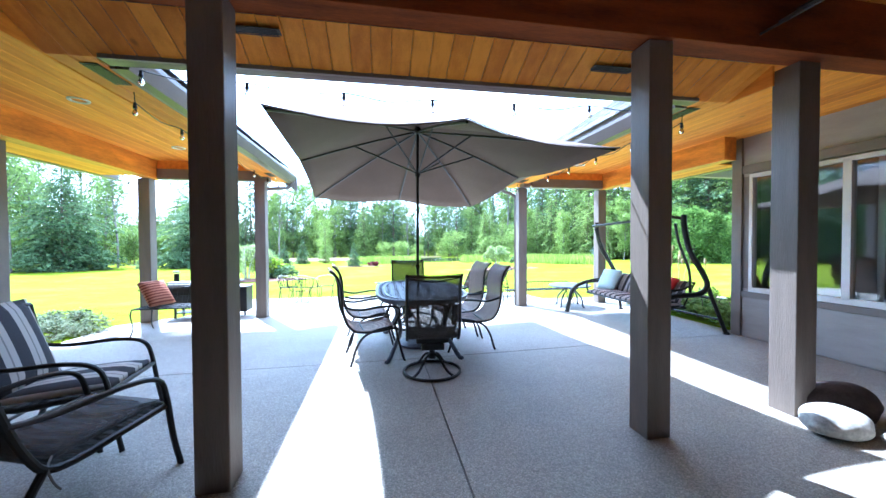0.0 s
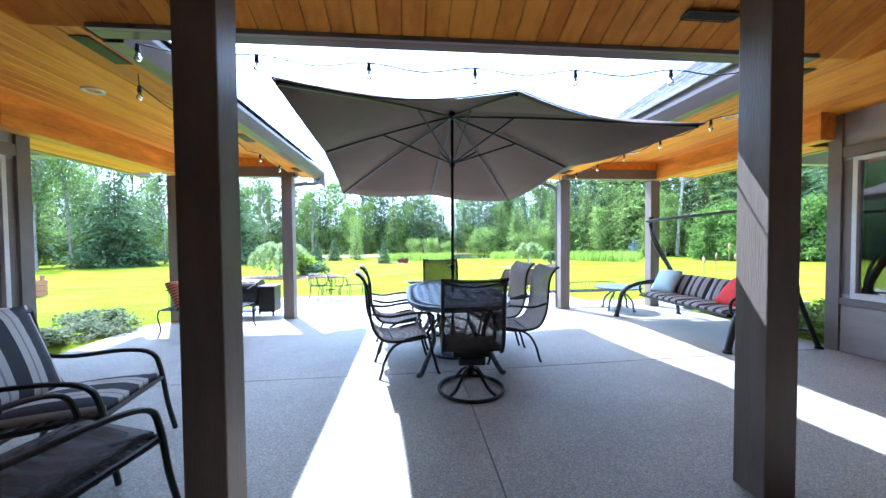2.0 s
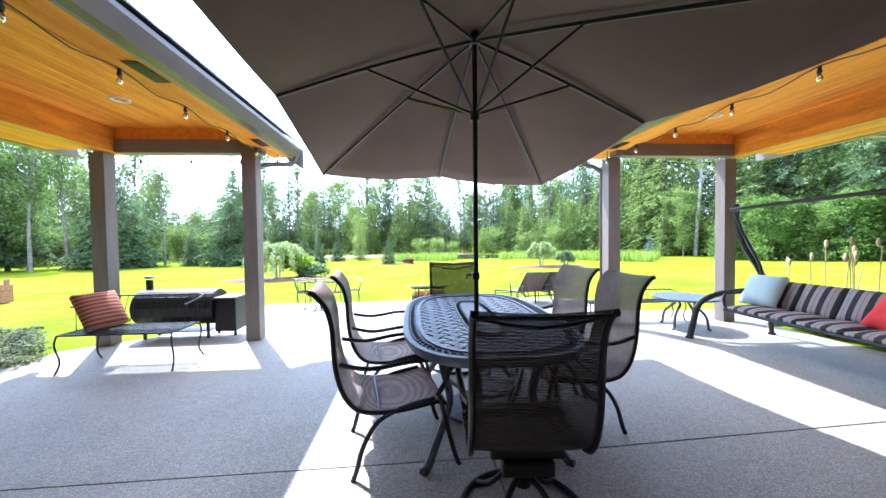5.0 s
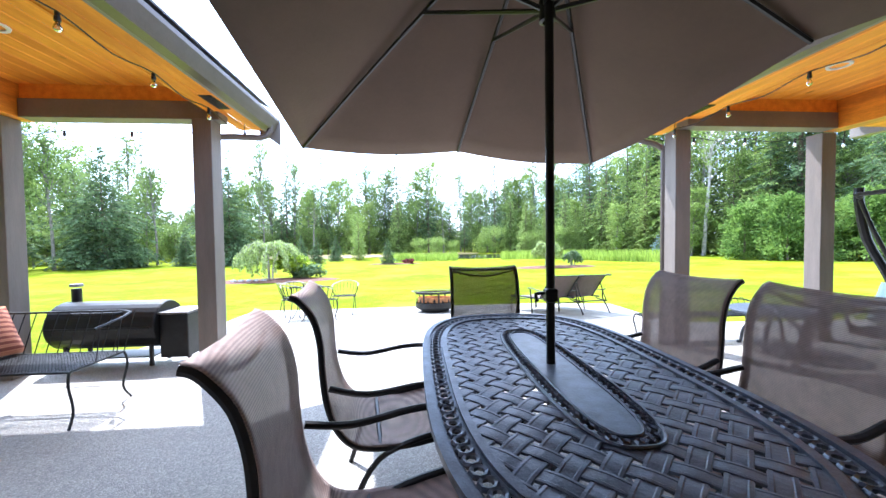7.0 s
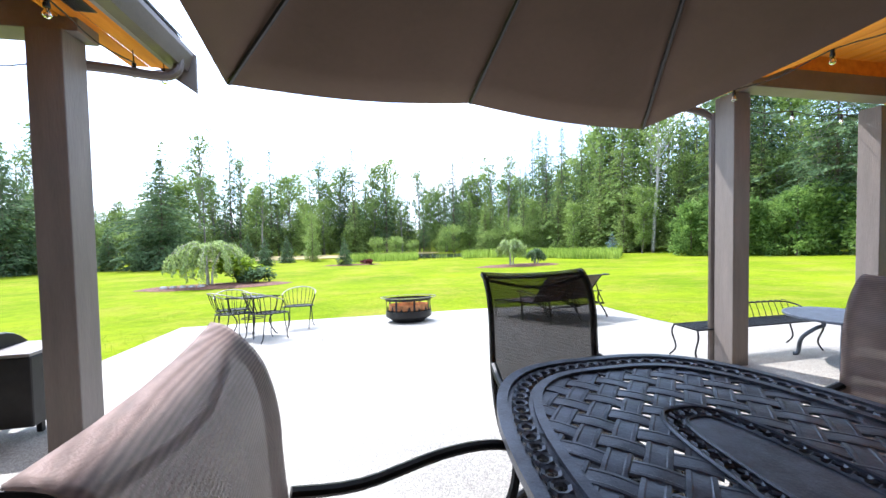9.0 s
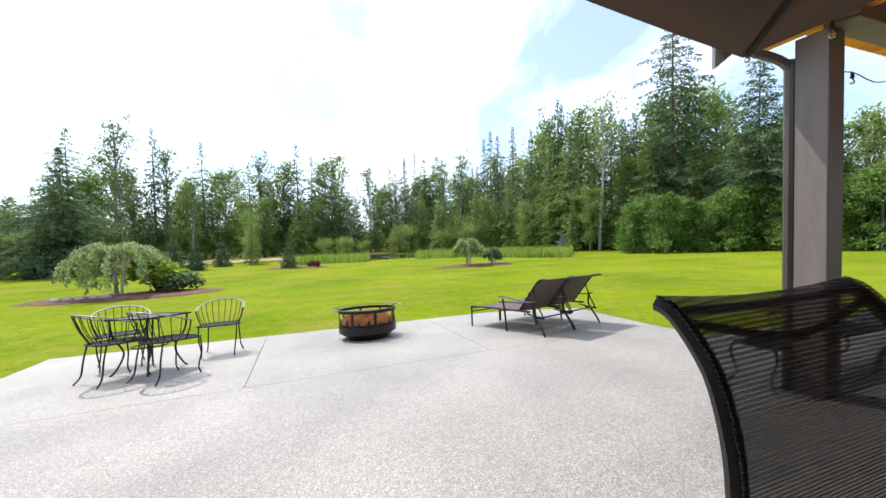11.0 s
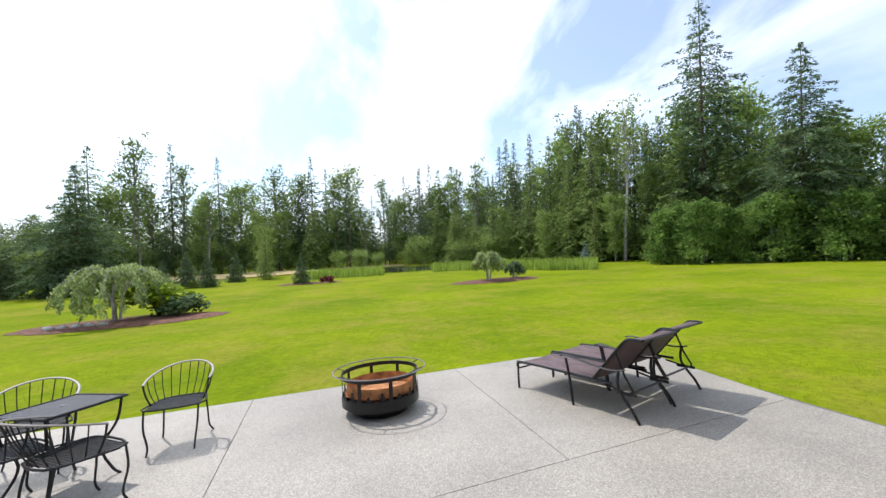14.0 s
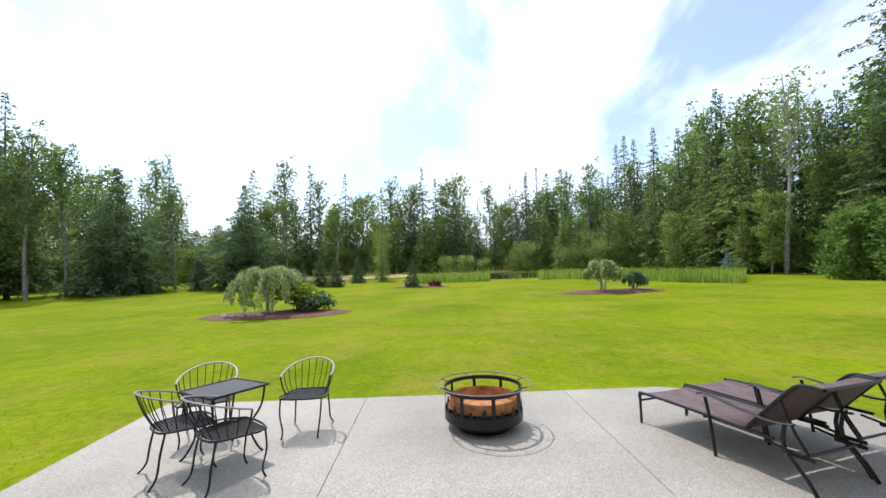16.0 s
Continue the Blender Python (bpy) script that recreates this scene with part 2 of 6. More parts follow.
M_SHINGLE = material("grey_shingle", (0.17, 0.17, 0.18), 0.9, vary=0.3, scale=6, bump=0.5, bump_scale=90, per="island")
M_BLACK = material("black_powder_coat", (0.018, 0.017, 0.017), 0.38, 0.35, vary=0.2, scale=14, bump=0.08, bump_scale=180)
M_CAST = material("dark_cast_aluminium", (0.105, 0.122, 0.155), 0.38, 0.3, vary=0.25, scale=18, bump=0.12, bump_scale=120)
M_IRON = material("wrought_iron", (0.02, 0.02, 0.022), 0.45, 0.4, vary=0.2, scale=20)
M_SLING = sheer("brown_sling_mesh", (0.33, 0.232, 0.198), 0.25)
M_SLING2 = sheer("dark_sling_mesh", (0.05, 0.042, 0.038), 0.30)
M_LOUNGE = sheer("plum_brown_sling", (0.14, 0.095, 0.095), 0.06)
M_CANVAS = material("taupe_canvas", (0.098, 0.061, 0.041), 0.85, vary=0.07, scale=2.5, bump=0.25, bump_scale=400)
M_STRIPE = banded("navy_striped_cushion", (0.035, 0.035, 0.045), (0.55, 0.52, 0.48), 1.5)
M_SWINGCLOTH = banded("brown_striped_cushion", (0.035, 0.03, 0.03), (0.40, 0.34, 0.31), 2.3, "Y", 0.6)
M_RUST = banded("rust_striped_cloth", (0.22, 0.055, 0.03), (0.55, 0.24, 0.13), 7.0, "X")
M_RED = material("red_cloth", (0.72, 0.03, 0.025), 0.8, vary=0.1, scale=12, bump=0.2, bump_scale=200)
M_AQUA = material("pale_aqua_cloth", (0.36, 0.52, 0.53), 0.8, vary=0.1, scale=7, color2=(0.55, 0.62, 0.6), bump=0.2, bump_scale=200)
M_BULB = glass("bulb_glass", (0.95, 0.93, 0.9))
M_PANE = glass("window_glass", (0.75, 0.8, 0.8), 2.0)
M_CAN = material("recessed_light_trim", (0.8, 0.8, 0.78), 0.5, vary=0.02)
M_ROOM = material("dim_room_paint", (0.32, 0.28, 0.24), 0.8, vary=0.05)
M_BARK = material("bark", (0.16, 0.12, 0.09), 0.9, vary=0.3, scale=3, bump=0.6, bump_scale=12, stretch=(2, 2, 0.4))
M_PALEBARK = material("pale_bark", (0.42, 0.39, 0.35), 0.9, vary=0.3, scale=3, bump=0.4, bump_scale=12)
M_NEEDLE = leafy("conifer_needles", (0.05, 0.095, 0.045), (0.17, 0.25, 0.11))
M_NEEDLE2 = leafy("light_conifer_needles", (0.14, 0.21, 0.05), (0.34, 0.43, 0.12))
M_LEAF = leafy("broad_leaves", (0.085, 0.140, 0.035), (0.25, 0.345, 0.10))
M_LEAF2 = leafy("pale_leaves", (0.13, 0.21, 0.045), (0.34, 0.44, 0.12))
M_WEEP = leafy("weeping_leaves", (0.16, 0.23, 0.07), (0.44, 0.52, 0.2))
M_LIME = leafy("lime_leaves", (0.10, 0.18, 0.01), (0.32, 0.42, 0.03))
M_HEDGE = leafy("hedge_needles", (0.065, 0.135, 0.03), (0.24, 0.36, 0.085))
M_CEDARLEAF = leafy("cedar_sprays", (0.10, 0.170, 0.04), (0.32, 0.42, 0.12))
M_GREYBARK = material("grey_bark", (0.22, 0.20, 0.175), 0.9, vary=0.3, scale=3, bump=0.4, bump_scale=12)
M_BLADE = leafy("grass_blades", (0.14, 0.22, 0.015), (0.26, 0.33, 0.03), 2.0)
M_MAROON = leafy("maroon_leaves", (0.09, 0.015, 0.02), (0.25, 0.06, 0.06))
M_REED = leafy("reed_blades", (0.15, 0.24, 0.03), (0.36, 0.46, 0.08))
M_MULCH = material("bark_mulch", (0.17, 0.075, 0.045), 0.95, vary=0.4, scale=9, bump=0.9, bump_scale=60)
M_FIELD = material("dry_field", (0.42, 0.33, 0.14), 0.95, vary=0.25, scale=0.8, bump=0.4)
M_WATER = material("pond_water", (0.03, 0.035, 0.03), 0.05, vary=0.1, scale=0.5, bump=0.05, bump_scale=3)
M_CEDAR = material("planter_cedar", (0.36, 0.17, 0.09), 0.8, vary=0.2, scale=4, bump=0.3, stretch=(0.6, 3, 6))
M_STONE = material("grey_stone", (0.36, 0.35, 0.33), 0.8, vary=0.3, scale=5, color2=(0.12, 0.12, 0.11), bump=0.6, bump_scale=18)
M_RUSTPAN = material("rusted_steel", (0.50, 0.22, 0.08), 0.85, vary=0.35, scale=9, bump=0.3)
M_STRAW = material("dry_stalk", (0.60, 0.46, 0.27), 0.9, vary=0.2, scale=10)
M_VENT = material("vent_grille", (0.05, 0.045, 0.04), 0.5, vary=0.1)


# ---------- mesh helpers ----------
def part(name, bm, mat, parent=None, label="", smooth=False):
    me = bpy.data.meshes.new(name)
    if smooth:
        for f in bm.faces:
            f.smooth = True
    bm.to_mesh(me)
    bm.free()
    me.materials.append(mat)
    ob = new(name, me)
    if parent is not None:
        ob.parent = parent
    if label:
        tagged(ob, label)
    return ob


def thing(name, m, label, category, group="", kind=""):
    e = new(name)
    e.empty_display_size = 0.1
    e.matrix_basis = m
    return tagged(e, label, category, group, kind)


def box(bm, lo, hi, bevel=0.0):
    r = bmesh.ops.create_cube(bm, size=1.0)
    c = [(a + b) / 2 for a, b in zip(lo, hi)]
    s = [abs(b - a) for a, b in zip(lo, hi)]
    for v in r["verts"]:
        v.co = Vector((v.co.x * s[0] + c[0], v.co.y * s[1] + c[1], v.co.z * s[2] + c[2]))
    if bevel > 0:
        es = list({e for v in r["verts"] for e in v.link_edges})
        bmesh.ops.bevel(bm, geom=es, offset=bevel, segments=2, profile=0.5, affect="EDGES")
    return bm


def boxm(lo, hi, bevel=0.0):
    return box(bmesh.new(), lo, hi, bevel)


def curve_points(pts, sub=4, closed=False):
    """Catmull-Rom points through pts."""
    p = [Vector(q) for q in pts]
    if sub <= 1 or len(p) < 3:
        return p
    out, n = [], len(p)
    last = n if closed else n - 1
    for i in range(last):
        p0 = p[(i - 1) % n] if closed or i > 0 else p[0]
        p1, p2 = p[i], p[(i + 1) % n]
        p3 = p[(i + 2) % n] if closed or i + 2 < n else p[-1]
        for k in range(sub):
            t = k / sub
            out.append(0.5 * ((2 * p1) + (p2 - p0) * t + (2 * p0 - 5 * p1 + 4 * p2 - p3) * t * t + (3 * p1 - p0 - 3 * p2 + p3) * t ** 3))
    if not closed:
        out.append(p[-1])
    return out


def tube(bm, pts, r, n=6, sub=4, closed=False, flat=1.0, r_end=None):
    """A rod of radius r along a smooth line through pts; flat squeezes it across."""
    p = curve_points(pts, sub, closed)
    rings, up = [], None
    for i, q in enumerate(p):
        if closed:
            d = p[(i + 1) % len(p)] - p[i - 1]
        else:
            d = p[min(i + 1, len(p) - 1)] - p[max(i - 1, 0)]
        if d.length < 1e-9:
            d = Vector((0, 0, 1))
        d.normalize()
        if up is None:
            up = Vector((0, 0, 1)) if abs(d.z) < 0.9 else Vector((1, 0, 0))
        side = d.cross(up)
        if side.length < 1e-6:
            side = d.orthogonal()
        side.normalize()
        up = side.cross(d).normalized()
        rr = r if r_end is None else r + (r_end - r) * i / max(1, len(p) - 1)
        rings.append([bm.verts.new(q + rr * (math.cos(2 * math.pi * k / n) * side + flat * math.sin(2 * math.pi * k / n) * up)) for k in range(n)])
    m = len(rings)
    for i in range(m if closed else m - 1):
        a, b = rings[i], rings[(i + 1) % m]
        for k in range(n):
            bm.faces.new((a[k], a[(k + 1) % n], b[(k + 1) % n], b[k]))
    if not closed:
        bm.faces.new(rings[0][::-1])
        bm.faces.new(rings[-1])
    return bm


def tubem(pts, r, n=6, sub=4, closed=False, flat=1.0, r_end=None):
    return tube(bmesh.new(), pts, r, n, sub, closed, flat, r_end)


def lathe(bm, prof, n=24, at=(0, 0, 0)):
    """Turns a profile of (radius, z) about a vertical axis."""
    rings = []
    for r, z in prof:
        rings.append([bm.verts.new((at[0] + r * math.cos(2 * math.pi * k / n), at[1] + r * math.sin(2 * math.pi * k / n), at[2] + z)) for k in range(n)])
    for a, b in zip(rings, rings[1:]):
        for k in range(n):
            bm.faces.new((a[k], a[(k + 1) % n], b[(k + 1) % n], b[k]))
    return bm


def sheet(rows, thick=0.0):
    """A surface through rows of points, with a thickness."""
    bm = bmesh.new()
    vs = [[bm.verts.new(p) for p in r] for r in rows]
    for a, b in zip(vs, vs[1:]):
        for k in range(len(a) - 1):
            bm.faces.new((a[k], a[k + 1], b[k + 1], b[k]))
    if thick > 0:
        bmesh.ops.recalc_face_normals(bm, faces=bm.faces)
        bmesh.ops.solidify(bm, geom=bm.faces[:], thickness=thick)
    return bm


def poly(pts, z0, z1):
    """A prism on an outline; z0 and z1 may be functions of x and y."""
    bm = bmesh.new()
    f0 = z0 if callable(z0) else (lambda x, y: z0)
    f1 = z1 if callable(z1) else (lambda x, y: z1)
    top = [bm.verts.new((x, y, f1(x, y))) for x, y in pts]
    bot = [bm.verts.new((x, y, f0(x, y))) for x, y in pts]
    bm.faces.new(top)
    bm.faces.new(bot[::-1])
    for i in range(len(pts)):
        j = (i + 1) % len(pts)
        bm.faces.new((bot[i], bot[j], top[j], top[i]))
    bmesh.ops.recalc_face_normals(bm, faces=bm.faces)
    return bm


def clip01(v):
    return max(0.0, min(1.0, v))


def fz(y):
    """The patio's height: level under the porch, falling gently towards the lawn."""
    return -0.09 * max(0.0, min(y, 13.0) - 7.3)


def lawn_z(x, y):
    base = fz(y) - 0.03 if y < 13 else -0.543 - 0.04 * (min(y, 26) - 13) - 0.018 * max(0, min(y, 80) - 26)
    rise = 0.014 * max(0.0, min(x - 3, 30)) * clip01((y - 9) / 14)
    left = -0.03 * clip01((-5 - x) / 6)
    return base + rise + left + 0.05 * noise.noise((x * 0.07, y * 0.07, 3.1)) * clip01((y - 14) / 10)


# ---------- ground and patio ----------
def ground():
    xs = [-1500, -600, -300, -160, -100, -75] + [-60 + 2.5 * i for i in range(49)] + [75, 100, 160, 300, 600, 1500]
    ys = [-1500, -400, -120, -60, -30, -15, -8] + [-4 + 1.5 * i for i in range(60)] + [95, 120, 160, 300, 600, 1500]
    bm = bmesh.new()
    v = [[bm.verts.new((x, y, lawn_z(x, y))) for x in xs] for y in ys]
    for a, b in zip(v, v[1:]):
        for k in range(len(xs) - 1):
            bm.faces.new((a[k], a[k + 1], b[k + 1], b[k]))
    return tagged(part("ground", bm, M_LAWN, smooth=True), "sunlit mown green lawn falling gently from the patio", "lawn", kind="structure")


ground()
top = lambda x, y: fz(y)
low = lambda x, y: fz(y) - 0.12
patio = thing("patio", pose(0, 0, 0), "grey exposed-aggregate concrete patio with sawn joints", "patio", kind="structure")
G = 0.006
H = 0.0035
SLABS = [
    [(-5.0, -3), (0.02 - G, -3), (0.02 - G, 4.20 - G), (-5.0, 4.14 - G)],
    [(0.02 + G, -3), (5.2, -3), (5.2, 4.44 - G), (0.02 + G, 4.20 - G)],
    [(-4.9, 4.14 + G), (0.02, 4.20 + G), (4.85, 4.43 + G), (4.85, 7.1), (8, 7.3), (-4.3, 7.3), (-4.9, 6.85)],
    [(-4.3, 7.3), (8, 7.3), (8, 8.5), (3.85, 8.94), (3.93, 9.84 - H), (1.15, 9.73 - H), (-1.53, 9.62 - H), (-4.15, 9.52 - H), (-4.2, 7.5)],
    [(-4.15, 9.52 + H), (-1.53 - H, 9.62 + H), (-1.71 - H, 12.78), (-4.66, 12.75)],
    [(-1.53 + H, 9.62 + H), (1.15 - H, 9.73 + H), (1.25 - H, 12.86), (-1.71 + H, 12.78)],
    [(1.15 + H, 9.73 + H), (3.94, 9.84 + H), (4.5, 12.2), (2.7, 12.9), (1.25 + H, 12.86)],
]
for s in SLABS:
    part("slab", poly(s, low, top), M_FLOOR, patio)
part("joint_filler", poly([(-4.1, 7.31), (3.85, 7.31), (3.9, 9.0), (4.3, 12.0), (2.6, 12.8), (-4.5, 12.6), (-4.0, 9.6)], lambda x, y: fz(y) - 0.1, lambda x, y: fz(y) - 0.012), M_GROUT, patio, "dark joint filler between slabs")
part("joint_filler", poly([(-4.85, -2.9), (4.85, -2.9), (4.8, 7.0), (4.0, 7.29), (-4.2, 7.29), (-4.85, 6.8)], -0.1, -0.012), M_GROUT, patio)

# ---------- house: walls, posts, beams, ceiling, roof ----------
EX, EY, EYF, EZ = 2.27, 2.69, 7.73, 2.70   # eave lines round the courtyard


def ceil_z(x, y):
    """Level eave soffit, then a step up to the flat wing ceiling; a sloped strip along the front eave."""
    d = abs(x) - EX
    if d > 0.335 and y > EY - 0.375:
        return 2.86
    f = min(max(EY - y, 0.0), 0.37)
    return 2.615 + 0.42 * f + 0.06 * max(EY - y - 0.37, 0.0)


def ceiling():
    """Tongue-and-groove boards laid along y over a U-shaped porch."""
    bm = bmesh.new()
    w, gap, th = 0.138, 0.004, 0.018
    x = -5.35
    while x < 5.35:
        a, b = x + gap, x + w - gap
        c = (a + b) / 2
        y1 = EYF if abs(c) > EX + 0.02 else EY
        wing = abs(c) > EX
        ys = [EY - 0.374, EY, y1] if wing and abs(c) - EX < 0.335 else [EY - 0.374, y1]
        runs = [[(y, ceil_z(c, y)) for y in ys], [(-0.4, 3.2), (EY - 0.565, 3.2)]]
        for run in runs:
            lo = [[bm.verts.new((q, y, z + (0.006 if e else 0.0))) for q, e in ((a - gap * 0.7, 1), (a + 0.006, 0), (b - 0.006, 0), (b + gap * 0.7, 1))] for y, z in run]
            for p, q in zip(lo, lo[1:]):
                for k in range(3):
                    bm.faces.new((p[k], p[k + 1], q[k + 1], q[k]))
        x += w
    for q in (-1, 1):
        box(bm, (min(q * 2.595, q * 2.613), EY - 0.37, 2.612), (max(q * 2.595, q * 2.613), EYF - 0.45, 2.862))
    return tagged(part("ceiling", bm, M_PINE), "orange-stained knotty pine tongue-and-groove porch ceiling", "ceiling", kind="structure")


ceiling()


def slab_faces(name, quads, mat, th, label, cat, parent=None):
    bm = bmesh.new()
    for q in quads:
        vs = [bm.verts.new(p) for p in q]
        bm.faces.new(vs)
    bmesh.ops.recalc_face_normals(bm, faces=bm.faces)
    bmesh.ops.solidify(bm, geom=bm.faces[:], thickness=th)
    ob = part(name, bm, mat, parent)
    return tagged(ob, label, cat, kind="structure") if parent is None else ob


def roof(side):
    """A shingled gable roof over one wing; courses of shingles lap down the courtyard slope."""
    s, p = side, 0.66
    r = thing("roof_left" if s < 0 else "roof_right", pose(0, 0, 0), "grey asphalt shingle gable roof over the porch wing", "roof", kind="structure")
    z0, w = 2.86, 4.2
    def P(a, y):
        return (s * (EX - 0.04 + a), y, z0 + p * a)
    base = bmesh.new()
    far = s * (EX - 0.04 + 2 * w)
    for q in ([P(0, -2.5), P(0, EYF + 0.04), P(w, EYF + 0.04), P(w, -2.5)],
              [(far, EYF + 0.04, z0), (far, -2.5, z0), P(w, -2.5), P(w, EYF + 0.04)]):
        base.faces.new([base.verts.new(v) for v in q])
    gw = bmesh.new()
    tri = [(s * (EX + 0.45), 2.87), (s * (EX + 2 * w - 0.5), 2.87), (s * (EX + w - 0.04), z0 + p * w - 0.06)]
    fa, fb = [gw.verts.new((a, 7.14, z)) for a, z in tri], [gw.verts.new((a, 7.26, z)) for a, z in tri]
    gw.faces.new(fa), gw.faces.new(fb[::-1])
    for k in range(3):
        gw.faces.new((fa[k], fa[(k + 1) % 3], fb[(k + 1) % 3], fb[k]))
    bmesh.ops.recalc_face_normals(gw, faces=gw.faces)
    part("gable_wall", gw, M_SIDING, r, "pale taupe gable wall above the porch end")
    for e0, e1 in (((s * (EX - 0.135), z0 - 0.12), (s * (EX - 0.04 + w), z0 + p * (w + 0.06))), ((s * (EX + 2 * w + 0.06), z0 - 0.12), (s * (EX - 0.04 + w), z0 + p * (w + 0.06)))):
        rk = bmesh.new()
        q = [(e0[0], e0[1] - 0.30), e0, e1, (e1[0], e1[1] - 0.24)]
        fa, fb = [rk.verts.new((a, EYF + 0.012, z)) for a, z in q], [rk.verts.new((a, EYF + 0.036, z)) for a, z in q]
        rk.faces.new(fa), rk.faces.new(fb[::-1])
        for k in range(4):
            rk.faces.new((fa[k], fa[(k + 1) % 4], fb[(k + 1) % 4], fb[k]))
        bmesh.ops.recalc_face_normals(rk, faces=rk.faces)
        part("rake_board", rk, M_FASCIA, r, "taupe painted rake board at the gable end")
    part("deck", base, M_SHINGLE, r)
    sh = bmesh.new()
    rnd = random.Random(4)
    a = 0.0
    while a < w - 0.2:
        y = 1.2 + rnd.random() * 0.3
        while y < EYF - 0.1:
            y2 = min(y + 0.32 + 0.1 * rnd.random(), EYF + 0.02)
            t = 0.014 + 0.006 * rnd.random()
            q = [P(a - 0.01, y), P(a - 0.01, y2 - 0.006), P(a + 0.17, y2 - 0.006), P(a + 0.17, y)]
            lift = [t, t, 0.004, 0.004]
            up = [sh.verts.new((v[0], v[1], v[2] + k)) for v, k in zip(q, lift)]
            dn = [sh.verts.new((v[0], v[1], v[2] + 0.001)) for v in q[:2]]
            sh.faces.new(up)
            sh.faces.new((dn[0], dn[1], up[1], up[0]))
            y = y2
        a += 0.16
    tagged(part("shingles", sh, M_SHINGLE, r), kind="stuff")


roof(-1)
roof(1)
fr = slab_faces("roof_front", [[(-EX, EY - 0.03, 2.86), (EX, EY - 0.03, 2.86), (EX + 4, EY - 4.03, 5.5), (-EX - 4, EY - 4.03, 5.5)]], M_SHINGLE, 0.04, "grey asphalt shingle roof over the back door porch", "roof")


def gutter(name, a, b, out, label="dark brown metal gutter along the eave"):
    """Fascia board with a K-shaped gutter hung on it, between plan points a and b; out points away from the roof."""
    t = thing(name, pose(0, 0, 0), label, "gutter", "eave gutters")
    A, B, o = Vector((*a, 0)), Vector((*b, 0)), Vector((*out, 0))
    prof = [(0.0, 2.60), (0.085, 2.60), (0.105, 2.655), (0.125, 2.715), (0.125, 2.75), (0.112, 2.75), (0.108, 2.715), (0.01, 2.705)]
    bm = bmesh.new()
    ra = [bm.verts.new(A + o * d + Vector((0, 0, z))) for d, z in prof]
    rb = [bm.verts.new(B + o * d + Vector((0, 0, z))) for d, z in prof]
    for i in range(len(prof) - 1):
        bm.faces.new((ra[i], ra[i + 1], rb[i + 1], rb[i]))
    bm.faces.new(ra)
    bm.faces.new(rb[::-1])
    part("trough", bm, M_GUTTER, t)
    f = bmesh.new()
    q = [A - o * 0.03, B - o * 0.03, B - o * 0.002, A - o * 0.002]
    lo = [f.verts.new(v + Vector((0, 0, 2.60))) for v in q]
    hi = [f.verts.new(v + Vector((0, 0, 2.86))) for v in q]
    f.faces.new(lo[::-1]), f.faces.new(hi)
    for i in range(4):
        f.faces.new((lo[i], lo[(i + 1) % 4], hi[(i + 1) % 4], hi[i]))
    part("fascia", f, M_FASCIA, t, "taupe painted fascia board")
    return t


gutter("gutter", (-EX + 0.001, EY), (EX - 0.001, EY), (0, 1))
gl = gutter("gutter", (-EX, EY + 0.13), (-EX, EYF), (1, 0))
gr = gutter("gutter", (EX, EY + 0.13), (EX, EYF), (-1, 0))
gutter("gutter", (-5.36, 4.2), (-5.36, EYF), (-1, 0))
gutter("gutter", (5.36, 4.2), (5.36, EYF), (1, 0))
for s, g in ((-1, gl), (1, gr)):
    x = s * EX
    run = [(x - s * 0.07, 7.62, 2.70), (x - s * 0.07, 7.62, 2.60), (x - s * 0.05, 7.60, 2.53), (x + s * 0.02, 7.55, 2.48)]
    if s > 0:
        run += [(x + 0.11, 7.50, 2.44), (x + 0.185, 7.45, 2.36), (x + 0.20, 7.447, 2.2), (x + 0.20, 7.447, 0.0)]
    else:
        run += [(x - 0.20, 7.38, 2.44), (x - 0.30, 7.28, 2.41), (x - 0.345, 7.235, 2.395)]
    part("downspout", tubem(run, 0.033, 8, 3), M_GUTTER, g, "brown downspout elbow to the post")


def post(x, y, w, h, label):
    t = thing("porch_post", pose(x, y, 0), label, "post", "porch posts", "structure")
    part("shaft", boxm((-w / 2, -w / 2, 0.0), (w / 2, w / 2, h), 0.006), M_POST, t)
    return t


for x, y, w, h in ((-1.395, 2.2, 0.185, 2.77), (1.445, 2.24, 0.185, 2.77), (2.82, 2.32, 0.2, 2.77)):
    post(x, y, w, h, "taupe painted square timber porch post under a beam")
for x, y in ((-2.65, 7.16), (-4.52, 7.12), (2.55, 7.32), (4.45, 7.36)):
    post(x, y, 0.185, 2.53, "taupe painted square timber post at the porch end")
for q in (-1, 1):
    sf = bmesh.new()
    for k in range(5):
        box(sf, (min(q * (4.58 + 0.155 * k), q * (4.73 + 0.155 * k)), 4.9, 2.612), (max(q * (4.58 + 0.155 * k), q * (4.73 + 0.155 * k)), 7.28, 2.628), 0.003)
    tagged(part("soffit", sf, M_PINE), "orange stained pine eave soffit at the porch end", "soffit", kind="structure")
B1 = lambda n, lo, hi, m, lab: tagged(part(n, boxm(lo, hi, 0.005), m), lab, "beam", kind="structure")
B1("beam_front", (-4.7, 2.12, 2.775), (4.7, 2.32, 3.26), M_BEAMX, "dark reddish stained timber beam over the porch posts")
